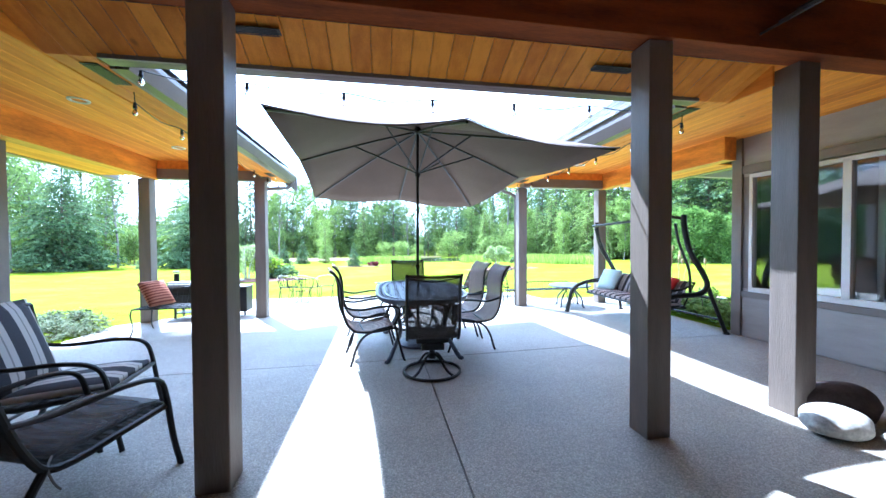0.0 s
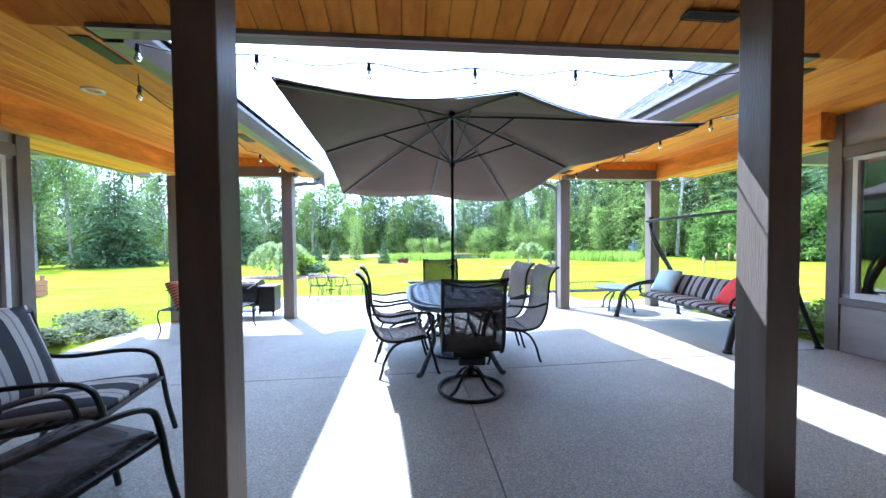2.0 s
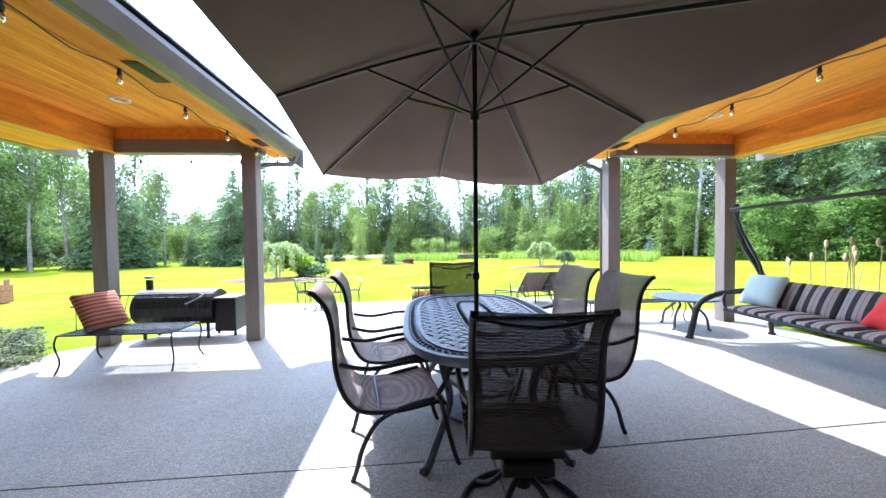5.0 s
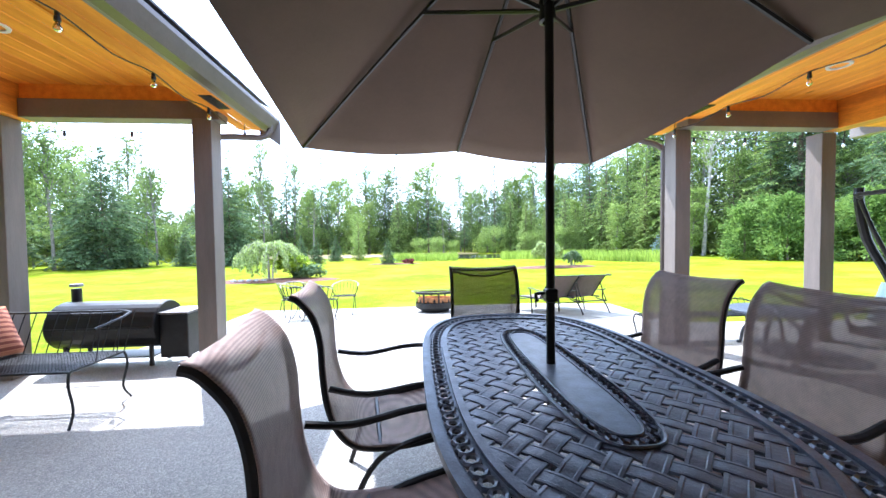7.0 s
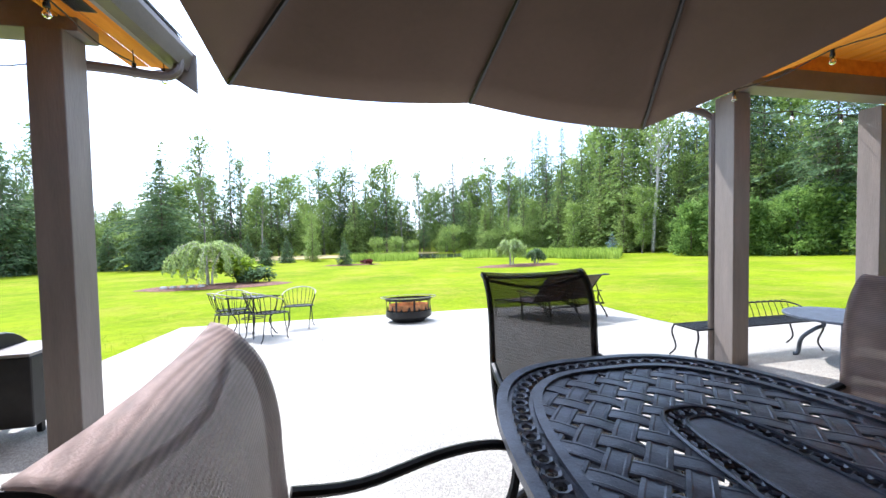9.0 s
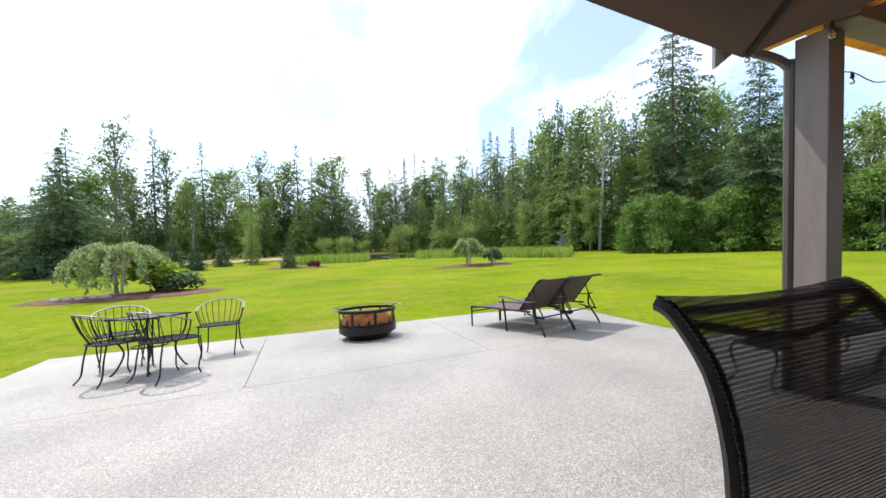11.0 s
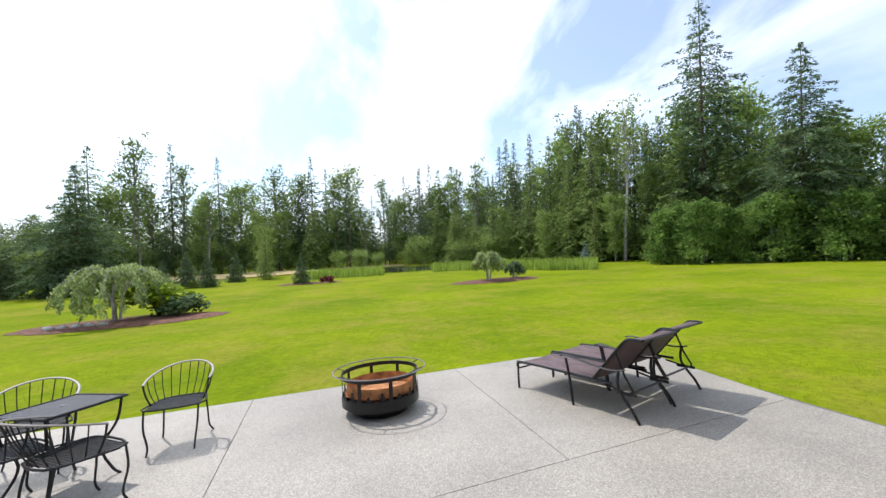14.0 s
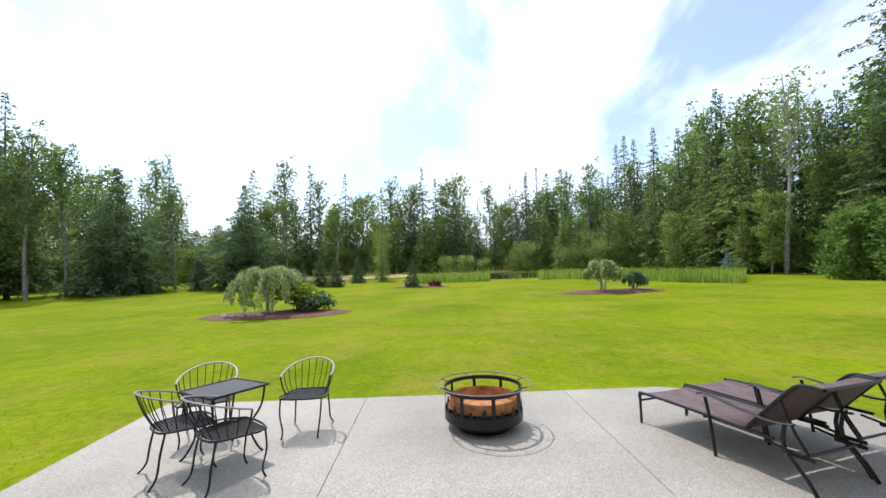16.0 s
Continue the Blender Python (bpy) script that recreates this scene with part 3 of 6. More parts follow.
for s in (-1, 1):
    B1("beam_end", (min(s * 2.5, s * 4.35), 7.1, 2.535), (max(s * 2.5, s * 4.35), 7.28, 2.715), M_TRIM, "brown painted beam across the porch end")
    B1("end_board", (min(s * 2.62, s * 4.35), 7.12, 2.717), (max(s * 2.62, s * 4.35), 7.27, 2.865), M_PINE, "orange stained pine board above the porch end beam")
    B1("beam_outer", (min(s * 4.36, s * 4.56), 4.3, 2.535), (max(s * 4.36, s * 4.56), 7.27, 2.98), M_BEAM, "orange stained timber beam at the porch side")


def lap_wall(name, s, y_end, label):
    """A side wall of the house: lap siding below, panels above, corner board and belt board."""
    x = s * 4.72
    t = thing(name, pose(0, 0, 0), label, "wall", kind="structure")
    X = lambda a, b: (min(s * a, s * b), max(s * a, s * b))
    wy0, wy1, wz0, wz1 = y_end - 2.35, y_end - 0.25, 0.70, 2.30
    x0, x1 = X(4.72, 4.87)
    for lo, hi in (((x0, -1, 0), (x1, y_end, wz0)), ((x0, -1, wz1), (x1, y_end, 3.3)), ((x0, wy1, wz0), (x1, y_end, wz1)), ((x0, -1, wz0), (x1, wy0, wz1))):
        part("wall_panel", boxm(lo, hi), M_SIDING if hi[2] < 1 or lo[2] > 2 else M_TRIM, t)
    # laps below the belt
    xa, xb = X(4.70, 4.719)
    for k in range(4):
        bm = boxm((xa, -1, 0.02 + k * 0.137), (xb, y_end - 0.13, 0.02 + k * 0.137 + 0.134))
        for v in bm.verts:
            if v.co.z > 0.1 + k * 0.137 and abs(v.co.x) < 4.71:
                v.co.x = s * 4.712
        part("lap_board", bm, M_SIDING, t)
    xa, xb = X(4.685, 4.719)
    part("belt_board", boxm((xa, -1, 0.575), (xb, y_end - 0.13, 0.655), 0.004), M_TRIM, t)
    part("head_board", boxm((xa, -1, 2.34), (xb, y_end - 0.13, 2.46), 0.004), M_TRIM, t)
    part("corner_board", boxm((xa - 0.0, y_end - 0.125, 0.0), (xb, y_end + 0.02, 2.95), 0.004), M_TRIM, t)
    part("end_board", boxm((min(s * 4.72, s * 4.87), y_end + 0.001, 0.0), (max(s * 4.72, s * 4.87), y_end + 0.02, 2.95)), M_TRIM, t)
    # end wall of the house that faces the garden
    e0, e1 = X(4.88, 10.5)
    part("gable_wall", boxm((e0, y_end - 0.15, -0.3), (e1, y_end, 2.9)), M_SIDING, t)
    # window: white frame, two sashes
    w = thing("window_1" if s > 0 else "window_2", pose(0, 0, 0), "white vinyl framed sliding window with dark reflecting panes", "window", kind="structure")
    fx0, fx1 = X(4.675, 4.76)
    for lo, hi in (((fx0, wy0 - 0.01, wz0 - 0.04), (fx1, wy1 + 0.01, wz0 + 0.03)), ((fx0, wy0 - 0.01, wz1 - 0.03), (fx1, wy1 + 0.01, wz1 + 0.02)),
                   ((fx0, wy0 - 0.01, wz0), (fx1, wy0 + 0.04, wz1)), ((fx0, wy1 - 0.04, wz0), (fx1, wy1 + 0.01, wz1)),
                   ((fx0, wy1 - 1.11, wz0), (fx1, wy1 - 1.03, wz1))):
        part("window_frame", boxm(lo, hi, 0.005), M_WHITE, w)
    px0, px1 = X(4.715, 4.722)
    part("pane", boxm((px0, wy0 + 0.03, wz0 + 0.02), (px1, wy1 - 1.075, wz1 - 0.02)), M_PANE, w)
    part("pane", boxm((px0, wy1 - 1.065, wz0 + 0.02), (px1, wy1 - 0.03, wz1 - 0.02)), M_PANE, w)
    cb = bmesh.new()
    for k in range(8):
        y = wy1 - 1.42 + k * 0.03
        lo_x = s * (4.95 + 0.02 * math.sin(k * 1.7))
        box(cb, (min(lo_x, lo_x + s * 0.015), y, 0.3), (max(lo_x, lo_x + s * 0.015), y + 0.028, 2.4))
    tagged(part("curtain", cb, M_WHITE), "pale gathered curtain behind the window", "curtain")
    # dim room behind
    r0, r1 = X(4.88, 8.6)
    room = thing("room_right" if s > 0 else "room_left", pose(0, 0, 0), "dim room behind the window", "room", kind="structure")
    for lo, hi in (((r0, y_end - 3.9, 2.7), (r1, y_end - 0.16, 2.75)), ((r0, y_end - 3.9, -0.05), (r1, y_end - 0.16, 0.0)), ((s * 8.6 - 0.05, y_end - 3.9, 0), (s * 8.6 + 0.05, y_end - 0.16, 2.7)), ((r0, y_end - 4.0, 0), (r1, y_end - 3.9, 2.7))):
        part("room_side", boxm(lo, hi), M_ROOM, room)
    return t


lap_wall("wall_right", 1, 4.45, "taupe house wall with lap siding below the window")
lap_wall("wall_left", -1, 4.88, "taupe house wall with lap siding and a window")


def back_wall():
    """The wall with the wide door from which one steps out on to the porch."""
    t = thing("wall_back", pose(0, 0, 0), "taupe house wall with a wide open sliding door", "wall", kind="structure")
    y0, y1 = -0.45, -0.30
    for lo, hi in (((-4.7, y0, 0), (-2.4, y1, 3.3)), ((0.60, y0, 0), (4.7, y1, 3.3)), ((-2.4, y0, 2.25), (0.6, y1, 3.3))):
        part("wall_panel", boxm(lo, hi), M_TRIM, t)
    d = thing("door_1", pose(0, 0, 0), "dark framed sliding patio door standing open", "door", kind="structure")
    part("jamb", boxm((0.205, 0.20, 0.0), (0.255, 0.30, 2.12), 0.004), M_BLACK, d)
    part("frame", boxm((0.255, -0.295, 0.0), (0.30, 0.30, 2.12), 0.004), M_BLACK, d)
    for lo, hi in (((-4.7, -4.0, 0), (-4.6, y0, 2.7)), ((4.6, -4.0, 0), (4.7, y0, 2.7)), ((-4.7, -4.1, 0), (4.7, -4.0, 2.7)), ((-4.7, -4.1, 2.7), (4.7, y0 - 0.001, 2.75))):
        part("room_side", boxm(lo, hi), M_ROOM, t)


back_wall()


# ---------- plants and landscape ----------
def leaf_cloud(bm, centre, radii, count, size, rnd, droop=0.0, up=0.35):
    """Scattered small leaves in an uneven clump."""
    for _ in range(count):
        d = Vector((rnd.gauss(0, 1), rnd.gauss(0, 1), rnd.gauss(0, 1)))
        d.normalize()
        d *= rnd.random() ** 0.45
        c = Vector(centre) + Vector((d.x * radii[0], d.y * radii[1], d.z * radii[2]))
        a = Vector((rnd.gauss(0, 1), rnd.gauss(0, 1), rnd.gauss(0, up)))
        a.normalize()
        b = a.cross(Vector((rnd.gauss(0, 1), rnd.gauss(0, 1), 1.2 + rnd.random())))
        b.normalize()
        s = size * (0.6 + 0.8 * rnd.random())
        a, b = a * s + Vector((0, 0, -droop * s)), b * s * 0.55
        v = [bm.verts.new(c - a), bm.verts.new(c + b), bm.verts.new(c + a), bm.verts.new(c - b)]
        bm.faces.new(v)


def foliage(name, tris, mat, parent):
    """Many small three-cornered sprays in one mesh."""
    vs = [p for q in tris for p in q]
    me = bpy.data.meshes.new(name)
    me.from_pydata(vs, [], [(k, k + 1, k + 2) for k in range(0, len(vs), 3)])
    me.materials.append(mat)
    ob = new(name, me)
    ob.parent = parent
    return ob


def spray(tris, c, a, s, rnd, wide=0.3):
    b = a.cross(Vector((rnd.gauss(0, 0.6), rnd.gauss(0, 0.6), 1.0)))
    if b.length < 1e-4:
        return
    b = b.normalized() * (s * wide)
    tris.append((c - b, c + b, c + a * s))


def conifer(name, h, width, mat, seed, layers=26, per=6, bare=0.06, leaf=0.34, label="dark green conifer with drooping branches", dense=2, fill=1.25, skirt=0.0):
    """A straight trunk with whorls of drooping boughs, each a flat fan of small sprays."""
    rnd = random.Random(seed)
    t = thing(name, pose(0, 0, 0), label, "tree", "woodland trees")
    tr = tubem([(0, 0, -0.4), (0.05, 0.02, h * 0.4), (0, 0, h * 0.985)], 0.012 * h, 7, 3, r_end=0.015)
    tris = []
    step = h * (1 - bare) / layers
    for i in range(layers):
        f = i / (layers - 1)
        z0 = h * (bare + (1 - bare) * f)
        env = width * (min(1, (1 - f) * fill) ** 0.85) * (0.68 + 0.5 * rnd.random()) * min(1, 0.55 + f * 5) + 0.10
        if skirt:
            env = width * (1.0 - 0.35 * f if f < skirt else (1 - f) * 0.95 + 0.02) * (0.72 + 0.45 * rnd.random()) + 0.1
        n = max(3, int(per * (1 - 0.45 * f) + rnd.random()))
        for k in range(n):
            ang = 2 * math.pi * (k + rnd.random()) / n
            ln = env * (0.45 + 0.65 * rnd.random())
            dx, dy = math.cos(ang), math.sin(ang)
            rise = 0.12 + 0.5 * max(0, f - 0.7)
            sag = 0.40 - 0.28 * f + 0.14 * rnd.random()
            z = z0 + rnd.gauss(0, 0.3 * step)
            place = lambda u: Vector((dx * ln * u, dy * ln * u, z + rise * ln * u - sag * ln * u * u))
            if ln > 0.06 * h:
                tube(tr, [place(0), place(0.5), place(0.95)], 0.0015 * h, 3, 1, r_end=0.004)
            m = max(4, int(ln / (leaf * 0.42))) * dense
            for q in range(m):
                u = 0.12 + 0.9 * rnd.random() ** 0.75
                side = (2 * rnd.random() - 1) * (0.34 * ln * (1.05 - u) + 0.25 * leaf)
                c = place(u) + Vector((-dy * side, dx * side, -abs(side) * 0.22 - abs(rnd.gauss(0, 0.3)) * leaf))
                g = 0.75 if side > 0 else -0.75
                a = Vector((dx - dy * g + rnd.gauss(0, 0.35), dy + dx * g + rnd.gauss(0, 0.35), -0.42 + rnd.gauss(0, 0.35))).normalized()
                spray(tris, c, a, leaf * (0.55 + 0.7 * rnd.random()) * (1.08 - 0.5 * f), rnd, 0.32)
    part("trunk", tr, M_BARK, t)
    foliage("crown", tris, mat, t)
    return t


def broadleaf(name, h, width, mat, seed, limbs=34, leaves=22, leaf=0.22, low_z=0.25, bark=None, label="broad-leaved tree with an open uneven crown", lift=0.55, soft=0.2):
    """A slender stem with rising limbs that carry loose clumps of small leaves."""
    rnd = random.Random(seed)
    t = thing(name, pose(0, 0, 0), label, "tree", "woodland trees")
    bend = lambda f: Vector((0.015 * h * math.sin(5 * f + seed), 0.012 * h * math.sin(4 * f + 2 * seed), h * f))
    tr = tubem([bend(q) - Vector((0, 0, 0.4 if q == 0 else 0)) for q in (0, 0.25, 0.5, 0.75, 0.97)], 0.011 * h, 7, 3, r_end=0.02)
    tris = []
    for i in range(limbs):
        f = low_z + (1 - low_z) * (i + rnd.random()) / limbs
        env = math.sin(math.pi * clip01((f - low_z * 0.7) / (1.1 - low_z * 0.7))) ** 0.6
        r = width * env * (0.35 + 0.75 * rnd.random())
        ang = rnd.random() * 6.283
        o = bend(f * 0.82)
        e = Vector((r * math.cos(ang), r * math.sin(ang), 0)) + bend(min(0.985, f * 0.86 + 0.06)) * 1.0 + Vector((0, 0, lift * r))
        e.z = min(e.z, h)
        mid = o.lerp(e, 0.5) + Vector((0, 0, -0.08 * r))
        tube(tr, [o, mid, e], 0.0035 * h, 4, 2, r_end=0.008)
        for u in (0.42, 0.62, 0.8, 0.92, 1.02):
            c0 = o.lerp(e, u) + Vector((rnd.gauss(0, 0.12), rnd.gauss(0, 0.12), rnd.gauss(0, 0.08))) * width
            rad = width * soft * (0.6 + 0.6 * rnd.random())
            for q in range(int(leaves * (0.5 + rnd.random()))):
                c = c0 + Vector((rnd.gauss(0, rad), rnd.gauss(0, rad), rnd.gauss(0, rad * 0.7)))
                a = Vector((rnd.gauss(0, 1), rnd.gauss(0, 1), rnd.gauss(-0.1, 0.8))).normalized()
                spray(tris, c, a, leaf * (0.6 + 0.8 * rnd.random()), rnd, 0.36)
    part("trunk", tr, bark or M_BARK, t)
    foliage("crown", tris, mat, t)
    return t


def hedge_cedar(h, width, mat, seed):
    """A dense rounded cedar of upward-feathered clumps, green to the ground."""
    rnd = random.Random(seed)
    t = thing("hedge_cedar", pose(0, 0, 0), "dense green hedge cedar by the lawn", "tree", "cedar hedge")
    part("trunk", tubem([(0, 0, -0.3), (0.03, 0, h * 0.5), (0, 0, h * 0.9)], 0.09, 6, 2, r_end=0.02), M_BARK, t)
    tris = []
    for i in range(85):
        f = rnd.random()
        r = width * (1 - f ** 2.4) ** 0.7 * (0.50 + 0.62 * rnd.random())
        ang = rnd.random() * 6.283
        out = Vector((math.cos(ang), math.sin(ang), 0))
        c0 = out * r + Vector((0, 0, h * (0.02 + 0.9 * f)))
        s = 0.36 + 0.30 * rnd.random()
        for q in range(85):
            d = Vector((rnd.gauss(0, 0.5), rnd.gauss(0, 0.5), rnd.gauss(0, 0.42)))
            c = c0 + d * s + out * (d.z * 0.25 * s)
            a = (out * 0.8 + d * 0.9 + Vector((0, 0, 0.25 + rnd.gauss(0, 0.4)))).normalized()
            spray(tris, c, a, 0.20 * (0.6 + 0.8 * rnd.random()), rnd, 0.32)
    foliage("crown", tris, mat, t)
    return t


def shrub(name, h, width, mat, seed, leaves=1500, leaf=0.09, label="rounded leafy garden shrub", cat="shrub"):
    rnd = random.Random(seed)
    t = thing(name, pose(0, 0, 0), label, cat)
    tr = bmesh.new()
    for k in range(5):
        a = k * 1.26
        tube(tr, [(0.05 * math.cos(a), 0.05 * math.sin(a), -0.1), (0.5 * width * math.cos(a) * 0.4, 0.5 * width * math.sin(a) * 0.4, h * 0.5), (0.5 * width * math.cos(a) * 0.6, 0.5 * width * math.sin(a) * 0.6, h * 0.8)], 0.02 * h + 0.005, 5, 2, r_end=0.004)
    part("stem", tr, M_BARK, t)
    bm = bmesh.new()
    for k in range(14):
        a, r = rnd.random() * 6.283, width * 0.5 * rnd.random() ** 0.6
        z = h * (0.2 + 0.62 * rnd.random() * (1 - 0.5 * r / (width * 0.5)))
        leaf_cloud(bm, (r * math.cos(a), r * math.sin(a), z), (width * 0.22, width * 0.22, h * 0.2), leaves // 14, leaf, rnd)
    part("crown", bm, mat, t)
    return t


def at_ground(ob, x, y, turn, scale):
    ob.matrix_basis = Matrix.Translation((x, y, lawn_z(x, y))) @ Euler((0, 0, turn)).to_matrix().to_4x4() @ Matrix.Diagonal((scale, scale, scale, 1))
    return ob


def plant_copy(proto, x, y, turn, scale, label=""):
    c = copy_thing(proto, Matrix.Identity(4))
    at_ground(c, x, y, turn, scale)
    if label:
        tagged(c, label)
    return c


EYE0 = (-0.6, 7.0)


def polar(bearing, dist):
    return EYE0[0] + dist * math.sin(radians(bearing)), EYE0[1] + dist * math.cos(radians(bearing))


con_a = conifer("conifer_tree", 16, 3.2, M_NEEDLE, 1, 34, 9, 0.06, 0.36, dense=2)
con_b = conifer("conifer_tree", 16, 2.1, M_NEEDLE, 2, 38, 7, 0.16, 0.32, "tall slim dark conifer at the wood's edge", 2)
con_c = conifer("conifer_tree", 10, 1.9, M_NEEDLE2, 3, 30, 9, 0.03, 0.27, "light green conifer among the woodland trees", 2)
con_f = conifer("cedar_tree", 15, 3.1, M_CEDARLEAF, 12, 40, 10, 0.02, 0.36, "full green cedar with feathery branches at the wood's edge", 2, 1.7)
con_w = conifer("conifer_tree", 11, 4.4, M_NEEDLE, 8, 34, 14, 0.02, 0.30, "broad dark conifer with branches to the ground", 3, skirt=0.58)
con_big = conifer("tall_conifer", 26.8, 4.2, M_NEEDLE, 4, 40, 7, 0.2, 0.36, "very tall open conifer with sparse drooping branches", 4, 2.2)
con_two = conifer("tall_conifer", 16.9, 4.0, M_NEEDLE, 9, 36, 11, 0.06, 0.32, "tall dark conifer with layered drooping branches", 4, 1.9)
dec_a = broadleaf("broadleaf_tree", 15, 2.9, M_LEAF, 5, 42, 24, 0.30, 0.16, M_GREYBARK)
dec_b = broadleaf("broadleaf_tree", 15, 2.6, M_LEAF2, 6, 42, 24, 0.30, 0.1, M_GREYBARK, "pale green broad-leaved tree at the wood's edge")
dec_c = broadleaf("broadleaf_tree", 17, 2.1, M_LEAF, 7, 28, 12, 0.27, 0.46, M_GREYBARK, "thin tall tree with a sparse crown and grey trunk", 0.9, 0.17)
dec_p = broadleaf("broadleaf_tree", 17, 2.1, M_LEAF2, 17, 22, 9, 0.26, 0.5, M_PALEBARK, "thin tall tree with a pale trunk and sparse crown", 0.9, 0.16)
rnd = random.Random(11)
at_ground(con_a, *polar(-51, 52), 0.3, 1.12)
at_ground(con_b, *polar(38.4, 56), 1.0, 1.34)
at_ground(con_c, *polar(19.7, 56), 2.0, 0.96)
at_ground(con_w, *polar(-28.3, 44), 0.4, 1.0)
at_ground(con_big, *polar(53.1, 45), 0.9, 1.0)
at_ground(con_two, *polar(62.1, 40), 2.2, 1.0)
at_ground(dec_a, *polar(-48.5, 49), 0.7, 0.9)
at_ground(dec_b, *polar(-9.5, 52), 0.2, 0.47)
at_ground(dec_c, *polar(-22, 76), 0.2, 1.0)
at_ground(dec_p, *polar(44.0, 46), 0.2, 1.12)
at_ground(con_f, *polar(39.7, 48), 0.2, 1.06)
# the wood: a dark low rear row, then open taller trees before it
for row, (d0, d1, step) in enumerate(((86, 98, 1.35), (72, 82, 1.55), (66, 72, 3.4))):
    b = -80.0
    while b < 84:
        b += step * (0.6 + 0.8 * rnd.random())
        right = clip01((b - 22) / 16)
        if row == 2 and b > 26:
            continue
        d = (d0 + (d1 - d0) * rnd.random()) * (1.0 - 0.28 * right)
        proto = rnd.choice([con_a, con_a, con_f, dec_a, con_b] if row == 0 else [con_b, con_b, dec_c, dec_c, dec_a, dec_b, con_f])
        s = (0.80 + 0.36 * rnd.random()) * (1.0, 1.19, 0.74)[row] * (1 - 0.45 * clip01((b - 58) / 10)) * (1 - 0.14 * clip01(1 - abs(b - 8) / 5)) * (1 - 0.42 * clip01(2.6 - abs(b + 32) / 1.6))
        plant_copy(proto, *polar(b, d), rnd.random() * 6.28, s)
# low growth under the wood's edge
und = broadleaf("undergrowth_bush", 5, 2.3, M_LEAF, 21, 36, 22, 0.19, 0.06, label="dense green undergrowth bush at the wood's edge", soft=0.22)
und2 = broadleaf("undergrowth_bush", 5, 2.2, M_LEAF2, 22, 34, 22, 0.18, 0.06, label="pale green bush at the wood's edge", soft=0.22)
at_ground(und, *polar(-3, 68), 0, 0.85)
at_ground(und2, *polar(4, 60), 0, 0.6)
b = -80.0
while b < 44:
    b += 1.1 + 1.1 * rnd.random()
    right = clip01((b - 20) / 10)
    far = 70 if -24 < b < 20 else 64
    plant_copy(rnd.choice([und, und, und2]), *polar(b, (far + 10 * rnd.random()) * (1 - 0.2 * right)), rnd.random() * 6.28, (0.7 + 0.8 * rnd.random()) * (1 - 0.4 * right))
for b, d, s in ((1.0, 57, 0.6), (3.8, 58, 0.62), (6.8, 58, 0.5), (13.4, 60, 0.95), (11.5, 60, 0.6), (20, 54, 0.7), (24, 52, 0.8)):
    plant_copy(und2, *polar(b, d), b, s)
# marked single trees: bearing, distance, height
SINGLES = ((con_w, 11, ((-41.6, 48, 12.4), (-58, 46, 12.5))),
           (dec_c, 17, ((-46, 48, 14.6), (-48.5, 47, 15.5), (-36.5, 52, 13.2), (22.6, 66, 19.0), (28, 60, 17.0), (58.8, 47, 13.5))),
           (dec_p, 17, ((43, 56, 18.5), (60.5, 40, 11.5))),
           (dec_a, 15, ((-37, 56, 12.2), (-43.5, 58, 12.5), (-55, 56, 12), (47.5, 48, 11.5), (35.5, 54, 12), (64.6, 44, 11.8), (57, 44, 9.5))),
           (dec_b, 15, ((66, 44, 11.0), (68.5, 45, 11.6), (71, 44, 11.4), (74.5, 46, 11.2), (78, 44, 10.4), (26.5, 56, 9), (42.5, 44, 8), (32.8, 47, 7))),
           (con_f, 15, ((25, 54, 10), (30.5, 52, 11.5), (36.6, 50, 13.2), (42.2, 49, 12.4), (46.8, 47, 11.5), (50.5, 44, 12.5), (55.5, 43, 11.0), (19, 57, 9.4), (28, 53, 8.6), (16.2, 64, 11))),
           (con_a, 16, ((-63, 50, 15), (-50, 52, 19), (51, 45, 12.5), (58.8, 42, 9.5))),
           (con_b, 16, ((31, 56, 19.0), (33.8, 57, 18.6), (37.9, 54, 21.5), (28.6, 58, 18.5), (13.6, 66, 17.8), (2.5, 68, 16.6), (-4, 74, 17), (55.6, 46, 17.2), (24.5, 62, 14.5), (48.6, 52, 17))),
           (con_c, 10, ((32.2, 50, 8.6), (36.5, 48, 8.0), (18.8, 56, 8.8), (40, 45, 7), (-9.3, 47, 6.6), (22, 54, 7.5))))
for proto, own, spots in SINGLES:
    for b, d, h in spots:
        plant_copy(proto, *polar(b, d), b * 0.7, h / own)
snag = thing("dead_tree", pose(0, 0, 0), "bare grey dead trunk standing above the hedge", "tree")
part("trunk", tubem([(0, 0, -0.3), (0.1, 0, 5), (0, 0.1, 10.6)], 0.16, 7, 2, r_end=0.08), M_PALEBARK, snag)
part("limb", tubem([(0.02, 0.08, 9.2), (-0.7, 0.1, 9.7), (-1.0, 0.1, 10.1)], 0.05, 5, 2, r_end=0.02), M_PALEBARK, snag)
at_ground(snag, *polar(70.4, 44), 0, 1.0)
con_s = conifer("young_conifer", 4.2, 1.45, M_NEEDLE, 31, 20, 12, 0.02, 0.2, "small dense dark conifer on the lawn", 3)
at_ground(con_s, *polar(-33.5, 46), 0, 1.0)
for b, d, s in ((-18.5, 41, 0.78), (-16.2, 40, 0.72), (-30, 47, 0.8), (-21, 44, 0.6), (-4.6, 34, 0.62), (-13, 46, 0.8)):
    plant_copy(con_s, *polar(b, d), b, s)
